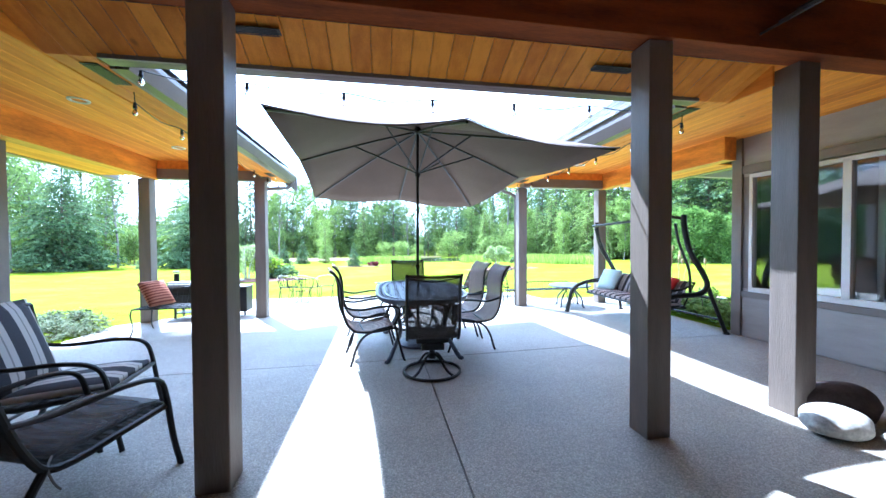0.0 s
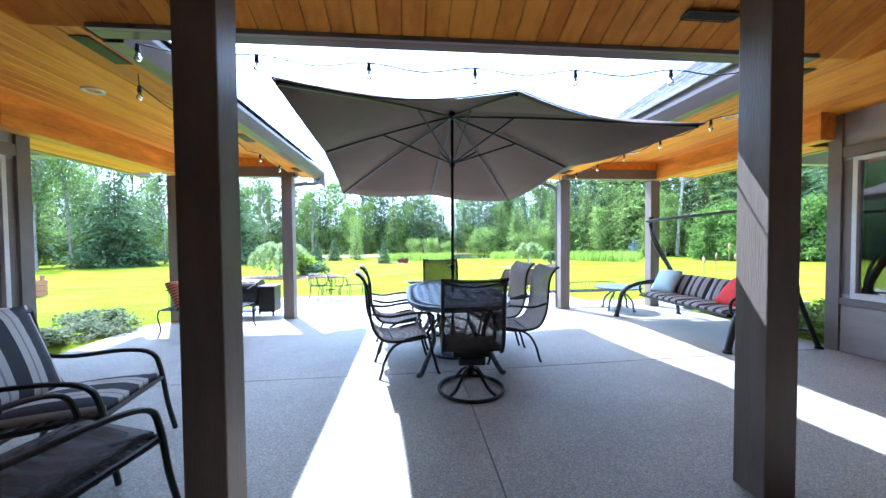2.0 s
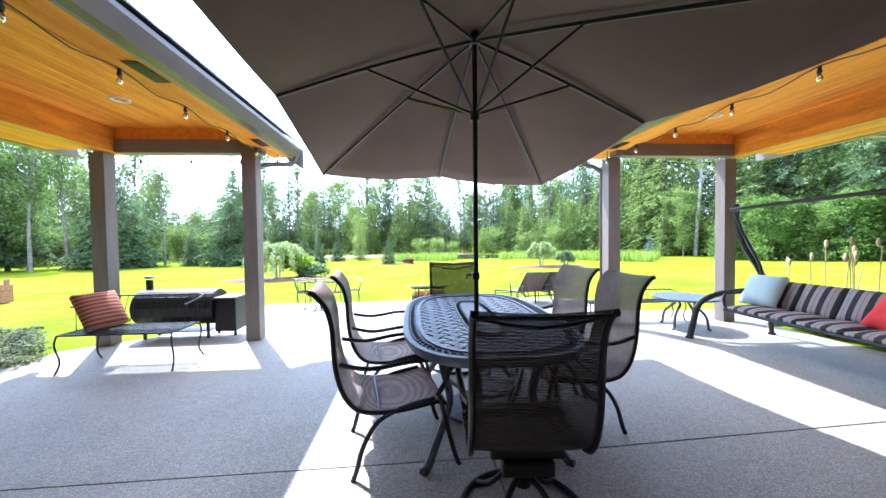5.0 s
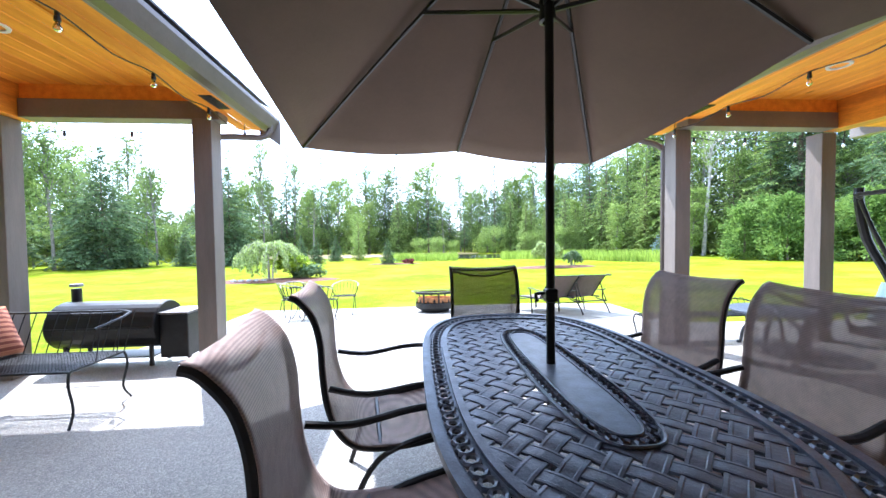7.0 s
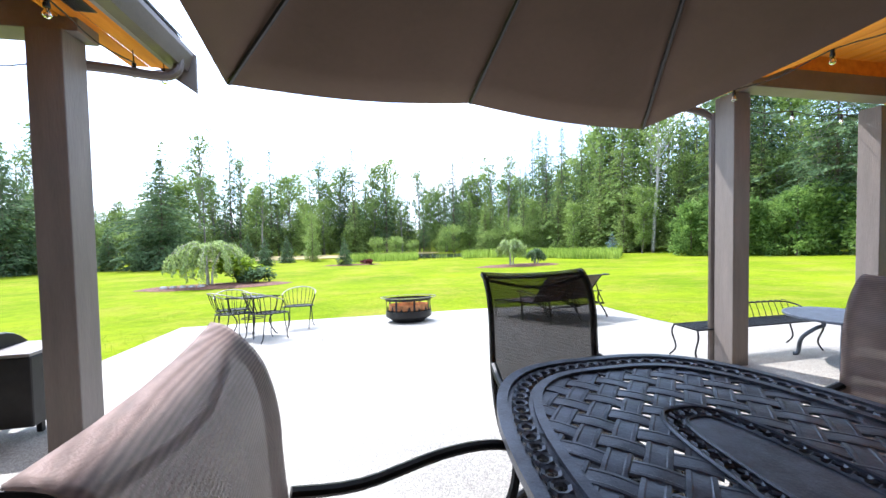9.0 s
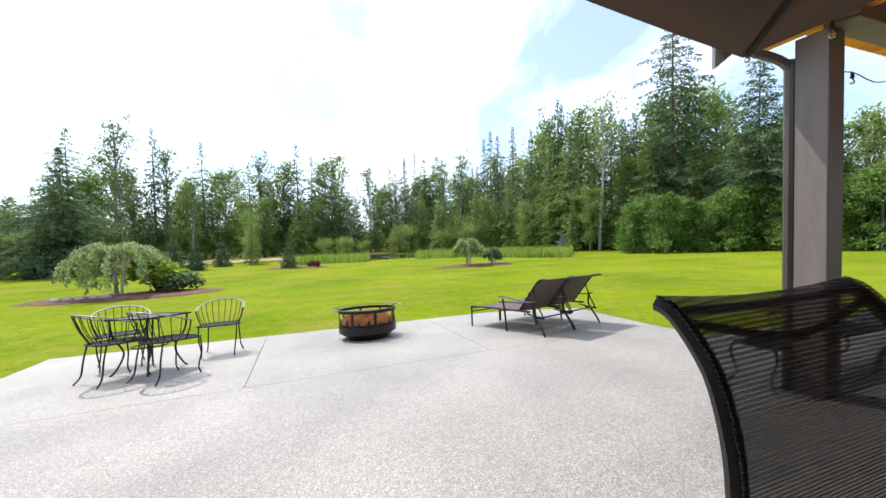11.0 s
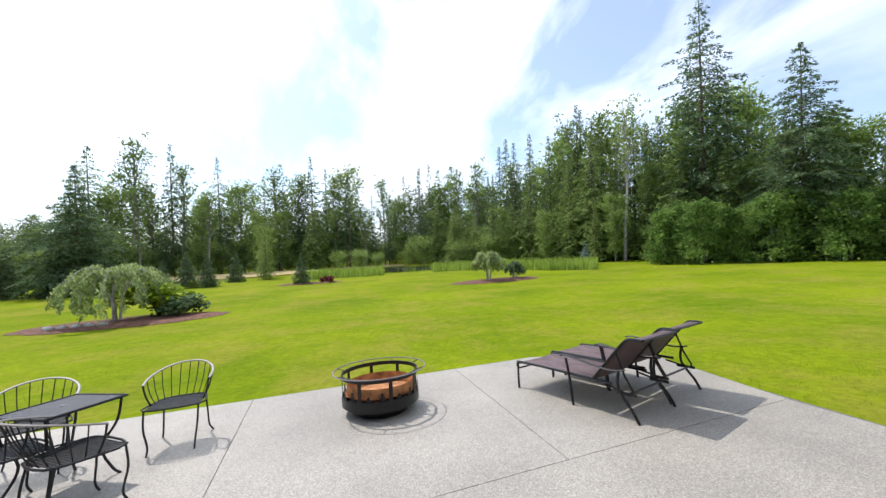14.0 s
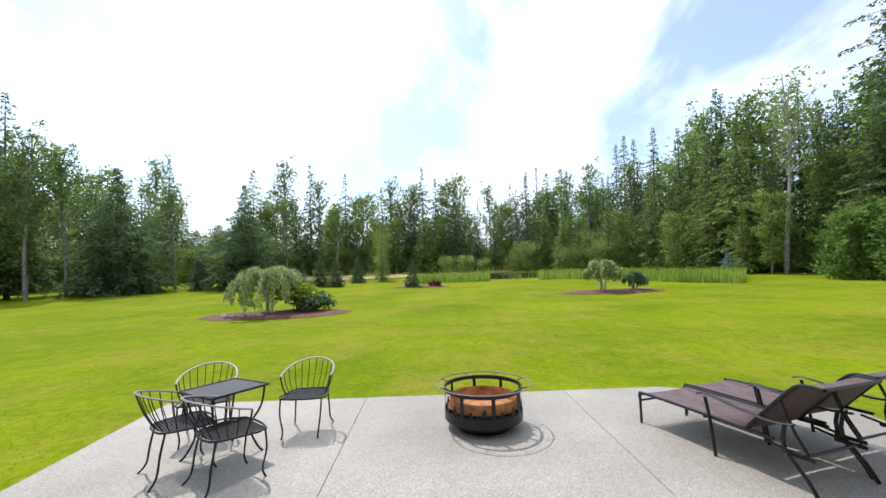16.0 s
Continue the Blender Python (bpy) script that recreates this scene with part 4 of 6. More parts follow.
spruce = conifer("blue_spruce", 2.4, 0.8, leafy("blue_needles", (0.10, 0.17, 0.16), (0.26, 0.36, 0.36)), 33, 16, 11, 0.02, 0.13, "small blue spruce at the lawn's edge")
at_ground(spruce, *polar(38.5, 42), 0, 1.0)
# tall hedge of cedars at the lawn's right edge
hedge = hedge_cedar(5.2, 1.75, M_HEDGE, 41)
for i in range(16):
    q = hedge if i == 0 else copy_thing(hedge, Matrix.Identity(4))
    at_ground(q, *polar(48.6 + i * 2.1, 38.5 + 1.2 * math.sin(i * 2.1)), i, 0.98 + 0.10 * math.sin(i * 1.3) + 0.006 * i)


def bed(x, y, rx, ry, seed):
    rnd2 = random.Random(seed)
    bm = bmesh.new()
    n = 26
    c = bm.verts.new((x, y, lawn_z(x, y) + 0.12))
    ring = []
    for k in range(n):
        a = 2 * math.pi * k / n
        q = 1 + 0.1 * rnd2.random()
        px, py = x + rx * q * math.cos(a), y + ry * q * math.sin(a)
        ring.append(bm.verts.new((px, py, lawn_z(px, py) + 0.015)))
    mid = [bm.verts.new((x + (v.co.x - x) * 0.8, y + (v.co.y - y) * 0.8, lawn_z(v.co.x, v.co.y) + 0.09)) for v in ring]
    for k in range(n):
        j = (k + 1) % n
        bm.faces.new((ring[k], ring[j], mid[j], mid[k]))
        bm.faces.new((mid[k], mid[j], c))
    return tagged(part("mulch_bed", bm, M_MULCH, smooth=True), "reddish brown bark mulch bed in the lawn", "mulch bed", kind="structure")


def weeping(name, x, y, h, w, seed, mat, n=46, label="", hang=0.05):
    """A small weeping tree: crooked stems, arching limbs and hanging strands of leaves."""
    rnd2 = random.Random(seed)
    t = thing(name, pose(x, y, lawn_z(x, y)), label, "tree")
    tr, bm = bmesh.new(), bmesh.new()
    for k in range(3):
        a = k * 2.1
        tube(tr, [(0.12 * math.cos(a), 0.12 * math.sin(a), -0.1), (0.2 * math.cos(a), 0.1 * math.sin(a), h * 0.45), (0.32 * w * math.cos(a), 0.32 * w * math.sin(a), h * 0.9)], 0.055, 6, 3, r_end=0.03)
    for k in range(n):
        a = 2 * math.pi * rnd2.random()
        r = w * (0.35 + 0.65 * rnd2.random())
        top_z = h * (0.8 + 0.25 * rnd2.random())
        end = Vector((r * math.cos(a), r * math.sin(a), h * (hang + 0.36 * rnd2.random())))
        p = [Vector((0.1 * r * math.cos(a), 0.1 * r * math.sin(a), h * 0.8)), Vector((0.55 * r * math.cos(a), 0.55 * r * math.sin(a), top_z)), Vector((0.9 * r * math.cos(a), 0.9 * r * math.sin(a), top_z * 0.72)), end]
        tube(tr, [v + Vector((0, 0, 0.07)) for v in p[:3]] + [p[3]], 0.024 if k % 3 == 0 else 0.012, 4, 3, r_end=0.004)
        for q in curve_points(p, 7)[4:]:
            leaf_cloud(bm, q, (0.13, 0.13, 0.17), 9, 0.055, rnd2, 0.9)
    part("trunk", tr, M_PALEBARK, t)
    part("crown", bm, mat, t)
    return t


WX, WY = -9.3, 24.6
bed(WX + 0.8, WY, 3.4, 1.7, 1)
weeping("weeping_tree", WX + 0.45, WY, 2.15, 2.0, 3, M_WEEP, 52, "weeping tree with pale arching limbs in a mulch bed", 0.2)
at_ground(shrub("lime_shrub", 1.5, 1.9, M_LIME, 5, 1700, 0.1, "lime green leafy shrub beside the weeping tree"), WX + 1.5, WY + 1.3, 0, 1.45)
at_ground(shrub("dark_shrub", 1.1, 1.7, M_NEEDLE, 6, 1700, 0.08, "rounded dark green shrub in the mulch bed"), WX + 2.15, WY + 0.6, 0, 1.25)
for k in range(5):
    bm = bmesh.new()
    bmesh.ops.create_icosphere(bm, subdivisions=2, radius=0.16)
    for v in bm.verts:
        v.co *= 1 + 0.35 * noise.noise(v.co * 6 + Vector((k, 0, 0)))
        v.co.z *= 0.6
    o = tagged(part("garden_rock", bm, M_STONE, smooth=True), "grey rock at the mulch bed's edge", "rock", "bed rocks")
    rx, ry = WX - 1.1 + 0.4 * k, WY - 1.0
    o.location = (rx, ry, lawn_z(rx, ry) + 0.12)
TX, TY = polar(-4.6, 34)
bed(TX + 0.7, TY, 2.6, 1.0, 2)
at_ground(shrub("maroon_shrub", 0.9, 1.3, M_MAROON, 8, 1100, 0.09, "maroon leafed shrub in a mulch bed"), TX + 2.2, TY - 0.1, 0, 0.9)
UX, UY = 9.6, 30.0
bed(UX + 0.6, UY, 3.2, 1.3, 3)
weeping("umbrella_tree", UX, UY, 1.85, 1.2, 9, M_WEEP, 44, "small umbrella-shaped weeping tree in a mulch bed", 0.42)
weeping("weeping_shrub", UX + 2.0, UY, 1.15, 0.7, 10, M_NEEDLE, 20, "small low dark weeping shrub in a mulch bed", 0.3)


def reeds():
    rnd2 = random.Random(12)
    bm = bmesh.new()
    for _ in range(9000):
        b, d = -4 + 44 * rnd2.random(), 40 + 9 * rnd2.random()
        if 7.5 < b < 15 and rnd2.random() < 0.97:
            continue
        x, y = polar(b, d * (1 - 0.18 * clip01((b - 20) / 14)))
        z = lawn_z(x, y) - 0.1
        h = 0.7 + 0.5 * rnd2.random()
        lean, wd, a = rnd2.gauss(0, 0.15), 0.06, rnd2.random() * 3.14
        dx, dy = wd * math.cos(a), wd * math.sin(a)
        v = [bm.verts.new((x - dx, y - dy, z)), bm.verts.new((x + dx, y + dy, z)), bm.verts.new((x + lean, y, z + h))]
        bm.faces.new(v)
    tagged(part("reeds", bm, M_REED), "bright green reeds round the pond", "reeds", kind="stuff")


reeds()


def grass_blades():
    """Blades of grass on the stretch of lawn nearest to the patio."""
    rnd2 = random.Random(77)
    vs, fs = [], []
    for _ in range(42000):
        y = 8.6 + 9.5 * rnd2.random() ** 1.25
        x = -9 + 18 * rnd2.random()
        edge = -4.2 - 0.5 * clip01((y - 9.5) / 3)
        right = 3.9 + 0.12 * max(0, y - 9)
        if edge - 0.02 < x < right + 0.03 and y < 12.95 - 0.25 * max(0, x - 2.7):
            continue
        if x > 3.8 and y < 9.0:
            continue
        z = lawn_z(x, y)
        h, a = 0.010 + 0.018 * rnd2.random(), rnd2.random() * 6.283
        w = 0.005
        lx, ly = rnd2.gauss(0, 0.015), rnd2.gauss(0, 0.015)
        k = len(vs)
        vs += [(x - w * math.cos(a), y - w * math.sin(a), z - 0.005), (x + w * math.cos(a), y + w * math.sin(a), z - 0.005), (x + lx, y + ly, z + h)]
        fs.append((k, k + 1, k + 2))
    me = bpy.data.meshes.new("grass")
    me.from_pydata(vs, [], fs)
    me.materials.append(M_BLADE)
    tagged(new("grass", me), "short green and straw-tipped grass blades beside the patio", "grass", kind="stuff")


grass_blades()
px, py = polar(12, 50)
bm = bmesh.new()
ring = [bm.verts.new((px + 9 * math.cos(k * 0.2618) * (1 + 0.1 * math.sin(3 * k)), py + 5.5 * math.sin(k * 0.2618), lawn_z(px, py) + 0.12)) for k in range(24)]
bm.faces.new(ring)
tagged(part("pond_water", bm, M_WATER), "still dark pond water beyond the lawn", "pond", kind="structure")
for fx, fy, rx, ry in ((*polar(-16, 62), 16, 7), (*polar(5, 66), 7, 5)):
    bm = bmesh.new()
    ring = [bm.verts.new((fx + rx * math.cos(k * 0.2618), fy + ry * math.sin(k * 0.2618), lawn_z(fx, fy) + 0.22)) for k in range(24)]
    bm.faces.new(ring)
    tagged(part("field", bm, M_FIELD), "dry golden meadow beyond the lawn", "field", kind="structure")


# ---------- porch fittings ----------
def rot(x, y, z, deg):
    return pose(x, y, z, 0, 0, deg)


def string_lights(pts, label, hooks=False):
    """A black cable that sags between its hooks, with a socket and a clear bulb on each drop."""
    t = thing("string_lights", pose(0, 0, 0), label, "string lights", "festoon strings")
    wire = []
    for a, b in zip(pts, pts[1:]):
        a, b = Vector(a), Vector(b)
        wire += [a, (a + b) / 2 - Vector((0, 0, 0.045))]
    wire.append(Vector(pts[-1]))
    part("cable", tubem(wire, 0.005, 5, 3), M_BLACK, t)
    if hooks:
        part("hook", tubem([pts[0], (pts[0][0], pts[0][1] - 0.02, 2.73)], 0.004, 5, 1), M_BLACK, t)
        part("hook", tubem([pts[-1], (pts[-1][0], pts[-1][1] - 0.02, 2.73)], 0.004, 5, 1), M_BLACK, t)
    for p in pts:
        x, y, z = p
        part("socket", lathe(bmesh.new(), [(0.003, 0.0), (0.012, -0.004), (0.012, -0.028), (0.015, -0.03), (0.015, -0.052), (0.003, -0.053)], 10, (x, y, z)), M_BLACK, t)
        part("bulb", lathe(bmesh.new(), [(0.009, -0.053), (0.012, -0.065), (0.0195, -0.083), (0.019, -0.095), (0.010, -0.106), (0.001, -0.109)], 12, (x, y, z)), M_BULB, t, "clear glass bulb", True)
    return t


string_lights([(-2.12 + 0.692 * k, 2.84, 2.61 - 0.075 * math.sin(math.pi * k / 6)) for k in range(7)], "black festoon cable with clear bulbs along the eave")
for s in (-1, 1):
    string_lights([(s * 2.42, (3.28 if s < 0 else 3.0) + 0.70 * k, 2.535) for k in range(7)], "black festoon cable with clear bulbs under the porch eave", True)
    string_lights([(s * (2.3 + 0.7 * k), 7.62, 2.555) for k in range(5)], "black festoon cable with clear bulbs across the porch end", True)


def vent(x, y, turn):
    z = ceil_z(x, y) - 0.008
    t = thing("ceiling_vent", rot(x, y, z, turn), "dark slotted soffit vent in the pine ceiling", "vent", "soffit vents")
    part("frame", boxm((-0.17, -0.055, 0), (0.17, 0.055, 0.006)), M_VENT, t)
    for k in range(6):
        part("slat", boxm((-0.155, -0.045 + k * 0.016, -0.004), (0.155, -0.037 + k * 0.016, 0.001)), M_BLACK, t)


for x, y, a in ((-1.25, 2.42, 0), (1.29, 2.47, 0), (-2.40, 2.95, 90), (-2.40, 4.91, 90), (-2.40, 6.85, 90), (2.40, 3.0, 90), (2.40, 4.95, 90), (2.40, 6.85, 90)):
    vent(x, y, a)
for x, y in ((-3.49, 4.24), (-3.51, 6.12), (3.35, 6.33), (3.41, 4.50)):
    z = ceil_z(x, y)
    t = thing("recessed_light", pose(x, y, z - 0.004), "round white recessed ceiling light, unlit", "ceiling light", "recessed lights")
    part("trim_ring", lathe(bmesh.new(), [(0.062, 0.02), (0.066, -0.006), (0.088, -0.008), (0.092, 0.004)], 24), M_CAN, t)
    part("lens", lathe(bmesh.new(), [(0.001, 0.012), (0.064, 0.012)], 24), M_CAN, t)


# ---------- umbrella ----------
HUB = Vector((0.05, 4.88, 2.95))
RIM = [Vector(p) for p in ((-1.283, 2.675, 2.355), (0.254, 2.85, 2.40), (1.83, 3.10, 2.29), (1.60, 5.09, 2.355), (1.38, 7.10, 2.115), (-0.10, 7.04, 2.22), (-1.665, 7.0, 2.237), (-1.50, 4.93, 2.475))]


def umbrella():
    base = Vector((0.033, 4.822, 0.0))
    t = thing("patio_umbrella", Matrix.Translation(base), "open taupe canvas umbrella on a dark pole through the table", "umbrella")
    o = base
    part("pole", tubem([(0, 0, 0.02), (0.005, 0.02, 1.4), tuple(HUB - o)], 0.019, 12, 1), M_BLACK, t)
    part("base", lathe(bmesh.new(), [(0.001, 0.0), (0.26, 0.0), (0.27, 0.03), (0.22, 0.055), (0.04, 0.075), (0.035, 0.3), (0.001, 0.3)], 28), M_CAST, t)
    crank = boxm((-0.03, -0.03, 1.03), (0.025, 0.025, 1.09), 0.01)
    part("crank_box", crank, M_BLACK, t)
    part("crank_handle", tubem([(-0.035, -0.01, 1.07), (-0.075, -0.02, 1.07), (-0.08, -0.05, 1.045)], 0.008, 6, 2), M_BLACK, t)
    runner = Vector((0.05, 4.90, 2.33)) - o
    part("runner", lathe(bmesh.new(), [(0.02, -0.05), (0.036, -0.045), (0.036, 0.045), (0.02, 0.05)], 14, tuple(runner)), M_BLACK, t)
    part("hub", lathe(bmesh.new(), [(0.02, -0.09), (0.045, -0.08), (0.045, -0.02), (0.02, 0.03)], 14, tuple(HUB - o)), M_BLACK, t)
    n, m = 10, 8
    bm = bmesh.new()
    for i in range(8):
        a, b = RIM[i] - o, RIM[(i + 1) % 8] - o
        h = HUB - o + Vector((0, 0, 0.02))
        rows = []
        for u in range(n + 1):
            f = u / n
            row = []
            for k in range(m + 1):
                g = k / m
                e = a.lerp(b, g)
                p = h.lerp(e, f)
                # ribs bow upwards, cloth dips between them
                p.z += 0.02 * math.sin(math.pi * f) - 0.09 * math.sin(math.pi * g) * f * f + 0.028 * math.sin(math.pi * g) * (1 - f) * f
                # scalloped edge
                q = h.lerp((a + b) / 2, f)
                p += (q - p) * 0.0 + (h - p) * (0.03 * math.sin(math.pi * g) * f ** 6)
                row.append(p)
            rows.append(row)
        vs = [[bm.verts.new(p) for p in r] for r in rows]
        for r0, r1 in zip(vs, vs[1:]):
            for k in range(m):
                bm.faces.new((r0[k], r0[k + 1], r1[k + 1], r1[k]))
    bmesh.ops.remove_doubles(bm, verts=bm.verts, dist=0.004)
    bmesh.ops.recalc_face_normals(bm, faces=bm.faces)
    bmesh.ops.solidify(bm, geom=bm.faces[:], thickness=0.003)
    part("canopy", bm, M_CANVAS, t, smooth=True)
    hem = bmesh.new()
    for i in range(8):
        a, b = RIM[i] - o, RIM[(i + 1) % 8] - o
        h = HUB - o
        q = []
        for k in range(m + 1):
            g = k / m
            p = a.lerp(b, g)
            p.z -= 0.09 * math.sin(math.pi * g) - 0.008
            p += (h - p) * 0.03 * math.sin(math.pi * g)
            q.append(p)
        tube(hem, q, 0.006, 4, 1)
    tagged(part("hem", hem, M_CANVAS, t), kind="stuff")
    for r in RIM:
        e = r - o
        h = HUB - o + Vector((0, 0, -0.03))
        q = [h.lerp(e, f) + Vector((0, 0, 0.02 * math.sin(math.pi * f) - 0.022)) for f in (0, 0.25, 0.5, 0.75, 0.985)]
        rib = part("rib", tubem(q, 0.014, 6, 2), M_BLACK, t)
        part("strut", tubem([runner, h.lerp(e, 0.87 / (e - h).length) + Vector((0, 0, -0.012))], 0.011, 6, 1), M_BLACK, rib)


umbrella()

# ---------- dining set ----------
TC, TW, TL, TH = Vector((0.033, 4.78, 0.0)), 0.565, 1.03, 0.765


def oval(k, sx, sy, flat=0.46):
    """Point k (0..1) of a rounded-rectangle outline with half sizes sx, sy."""
    a = 2 * math.pi * k
    c, s = math.cos(a), math.sin(a)
    e = 0.62
    return Vector((math.copysign(abs(c) ** e, c) * sx, math.copysign(abs(s) ** e, s) * sy, 0))


def even(sx, sy, count):
    """Evenly spaced points along the same outline."""
    ring = [oval(k / 720, sx, sy) for k in range(721)]
    run = [0.0]
    for a, b in zip(ring, ring[1:]):
        run.append(run[-1] + (b - a).length)
    out, j = [], 0
    for k in range(count):
        while run[j] < run[-1] * (k + 0.5) / count:
            j += 1
        out.append(ring[j])
    return out


def inside(p, sx, sy):
    e = 2 / 0.62
    return abs(p.x / sx) ** e + abs(p.y / sy) ** e < 1


def dining_table():
    t = thing("dining_table", Matrix.Translation(TC), "dark cast-metal dining table with a woven lattice top", "table")
    n = 72
    bm = bmesh.new()
    for (s0, s1, z0, z1) in ((0.0, 0.03, TH - 0.02, TH + 0.004), (0.10, 0.125, TH - 0.018, TH + 0.003)):
        ro = [oval(k / n, TW - s0, TL - s0) for k in range(n)]
        ri = [oval(k / n, TW - s1, TL - s1) for k in range(n)]
        v = [[bm.verts.new((p.x, p.y, z)) for p, z in zip(ring, [zz] * n)] for ring, zz in ((ro, z0), (ro, z1), (ri, z1), (ri, z0))]
        for r in range(4):
            A, B = v[r], v[(r + 1) % 4]
            for k in range(n):
                bm.faces.new((A[k], A[(k + 1) % n], B[(k + 1) % n], B[k]))
    part("rim", bm, M_CAST, t)
    part("apron", sheet([[oval(k / n, TW - 0.01 - d, TL - 0.01 - d) + Vector((0, 0, z)) for k in range(n + 1)] for d, z in ((0, TH - 0.02), (0.004, TH - 0.05))], 0.006), M_CAST, t)
    sc = bmesh.new()
    for c in even(TW - 0.065, TL - 0.065, 112):
        ring = [c + Vector((0.0205 * math.cos(a * 0.7854), 0.0205 * math.sin(a * 0.7854), TH - 0.006)) for a in range(8)]
        tube(sc, ring, 0.0075, 5, 1, True)
    tagged(part("scroll_border", sc, M_CAST, t), kind="stuff")
    bb = sheet([[oval(k / n, TW - d, TL - d) + Vector((0, 0, TH - 0.0085)) for k in range(n + 1)] for d in (0.025, 0.042)], 0.005)
    part("border_plate", sheet([[oval(k / n, TW - d, TL - d) + Vector((0, 0, TH - 0.0085)) for k in range(n + 1)] for d in (0.088, 0.105)], 0.005), M_CAST, t)
    part("border_plate", bb, M_CAST, t)
    # plain centre panel with a beaded edge, and the hole for the pole
    IX, IY = 0.088, 0.55
    pl = bmesh.new()
    m = 48
    ro, ri = [oval(k / m, IX, IY) for k in range(m)], [Vector((0.024 * math.cos(2 * math.pi * k / m), 0.024 * math.sin(2 * math.pi * k / m) + 0.04, 0)) for k in range(m)]
    for z, flip in ((TH - 0.004, 0), (TH - 0.018, 1)):
        A, B = [pl.verts.new(p + Vector((0, 0, z))) for p in ro], [pl.verts.new(p + Vector((0, 0, z))) for p in ri]
        for k in range(m):
            j = (k + 1) % m
            pl.faces.new((A[k], A[j], B[j], B[k]) if not flip else (A[j], A[k], B[k], B[j]))
    part("centre_panel", pl, M_CAST, t)
    bd = bmesh.new()
    for d, r in ((0.0, 0.005), (0.055, 0.006)):
        tube(bd, [oval(k / m, IX + d, IY + d) + Vector((0, 0, TH - 0.003)) for k in range(m)], r, 5, 1, True)
    for c in even(IX + 0.028, IY + 0.028, 70):
        tube(bd, [c + Vector((0.014 * math.cos(a * 1.257), 0.014 * math.sin(a * 1.257), TH - 0.005)) for a in range(5)], 0.005, 4, 1, True)
    part("panel_border", bd, M_CAST, t)
    part("inner_plate", sheet([[oval(k / m, IX + d, IY + d) + Vector((0, 0, TH - 0.0095)) for k in range(m + 1)] for d in (-0.01, 0.062)], 0.005), M_CAST, t)
    # woven strips, two ways, passing over and under each other
    step = 0.077
    for fam, ang in ((0, 45), (1, -45)):
        d = Vector((math.cos(radians(ang)), math.sin(radians(ang)), 0))
        nrm = Vector((-d.y, d.x, 0))
        for i in range(-18, 19):
            run, segs = [], []
            for q in range(-75, 76):
                p = nrm * (i * step) + d * (q * step / 4)
                ok = inside(p, TW - 0.105, TL - 0.105) and not inside(p, IX + 0.05, IY + 0.05)
                if ok:
                    run.append((p, q))
                elif run:
                    segs.append(run)
                    run = []
            for sg in segs:
                if len(sg) < 3:
                    continue
                b2 = bmesh.new()
                prev = None
                for p, q in sg:
                    z = TH - 0.008 + 0.0026 * math.cos(math.pi * (q / 4 + i + fam))
                    row = [b2.verts.new(p + nrm * w + Vector((0, 0, z + h))) for w, h in ((-0.0285, -0.005), (-0.0265, 0.001), (-0.018, 0.0018), (-0.015, 0.0004), (0.015, 0.0004), (0.018, 0.0018), (0.0265, 0.001), (0.0285, -0.005))]
                    if prev:
                        for k in range(7):
                            b2.faces.new((prev[k], prev[k + 1], row[k + 1], row[k]))
                    prev = row
                part("woven_strip", b2, M_CAST, t)
    for sx in (-1, 1):
        for sy in (-1, 1):
            part("leg", tubem([(sx * 0.36, sy * 0.62, TH - 0.03), (sx * 0.30, sy * 0.52, 0.52), (sx * 0.27, sy * 0.50, 0.32), (sx * 0.36, sy * 0.60, 0.12), (sx * 0.42, sy * 0.68, 0.02), (sx * 0.45, sy * 0.71, 0.012)], 0.024, 7, 4, flat=1.3), M_CAST, t)
            part("scroll", tubem([(sx * 0.30, sy * 0.52, 0.5), (sx * 0.15, sy * 0.36, 0.58), (sx * 0.05, sy * 0.2, TH - 0.03)], 0.014, 6, 3), M_CAST, t)
    part("stretcher", tubem([(0.26 * math.cos(k * 0.5236), 0.5 * math.sin(k * 0.5236), 0.34) for k in range(12)], 0.012, 6, 2, True), M_CAST, t)


dining_table()
BACK = [(-0.485, 1.085), (-0.445, 1.065), (-0.385, 0.985), (-0.355, 0.87), (-0.348, 0.75), (-0.335, 0.62), (-0.30, 0.50), (-0.235, 0.415)]
SEAT = [(-0.13, 0.388), (0.02, 0.385), (0.14, 0.40), (0.235, 0.41), (0.275, 0.385)]


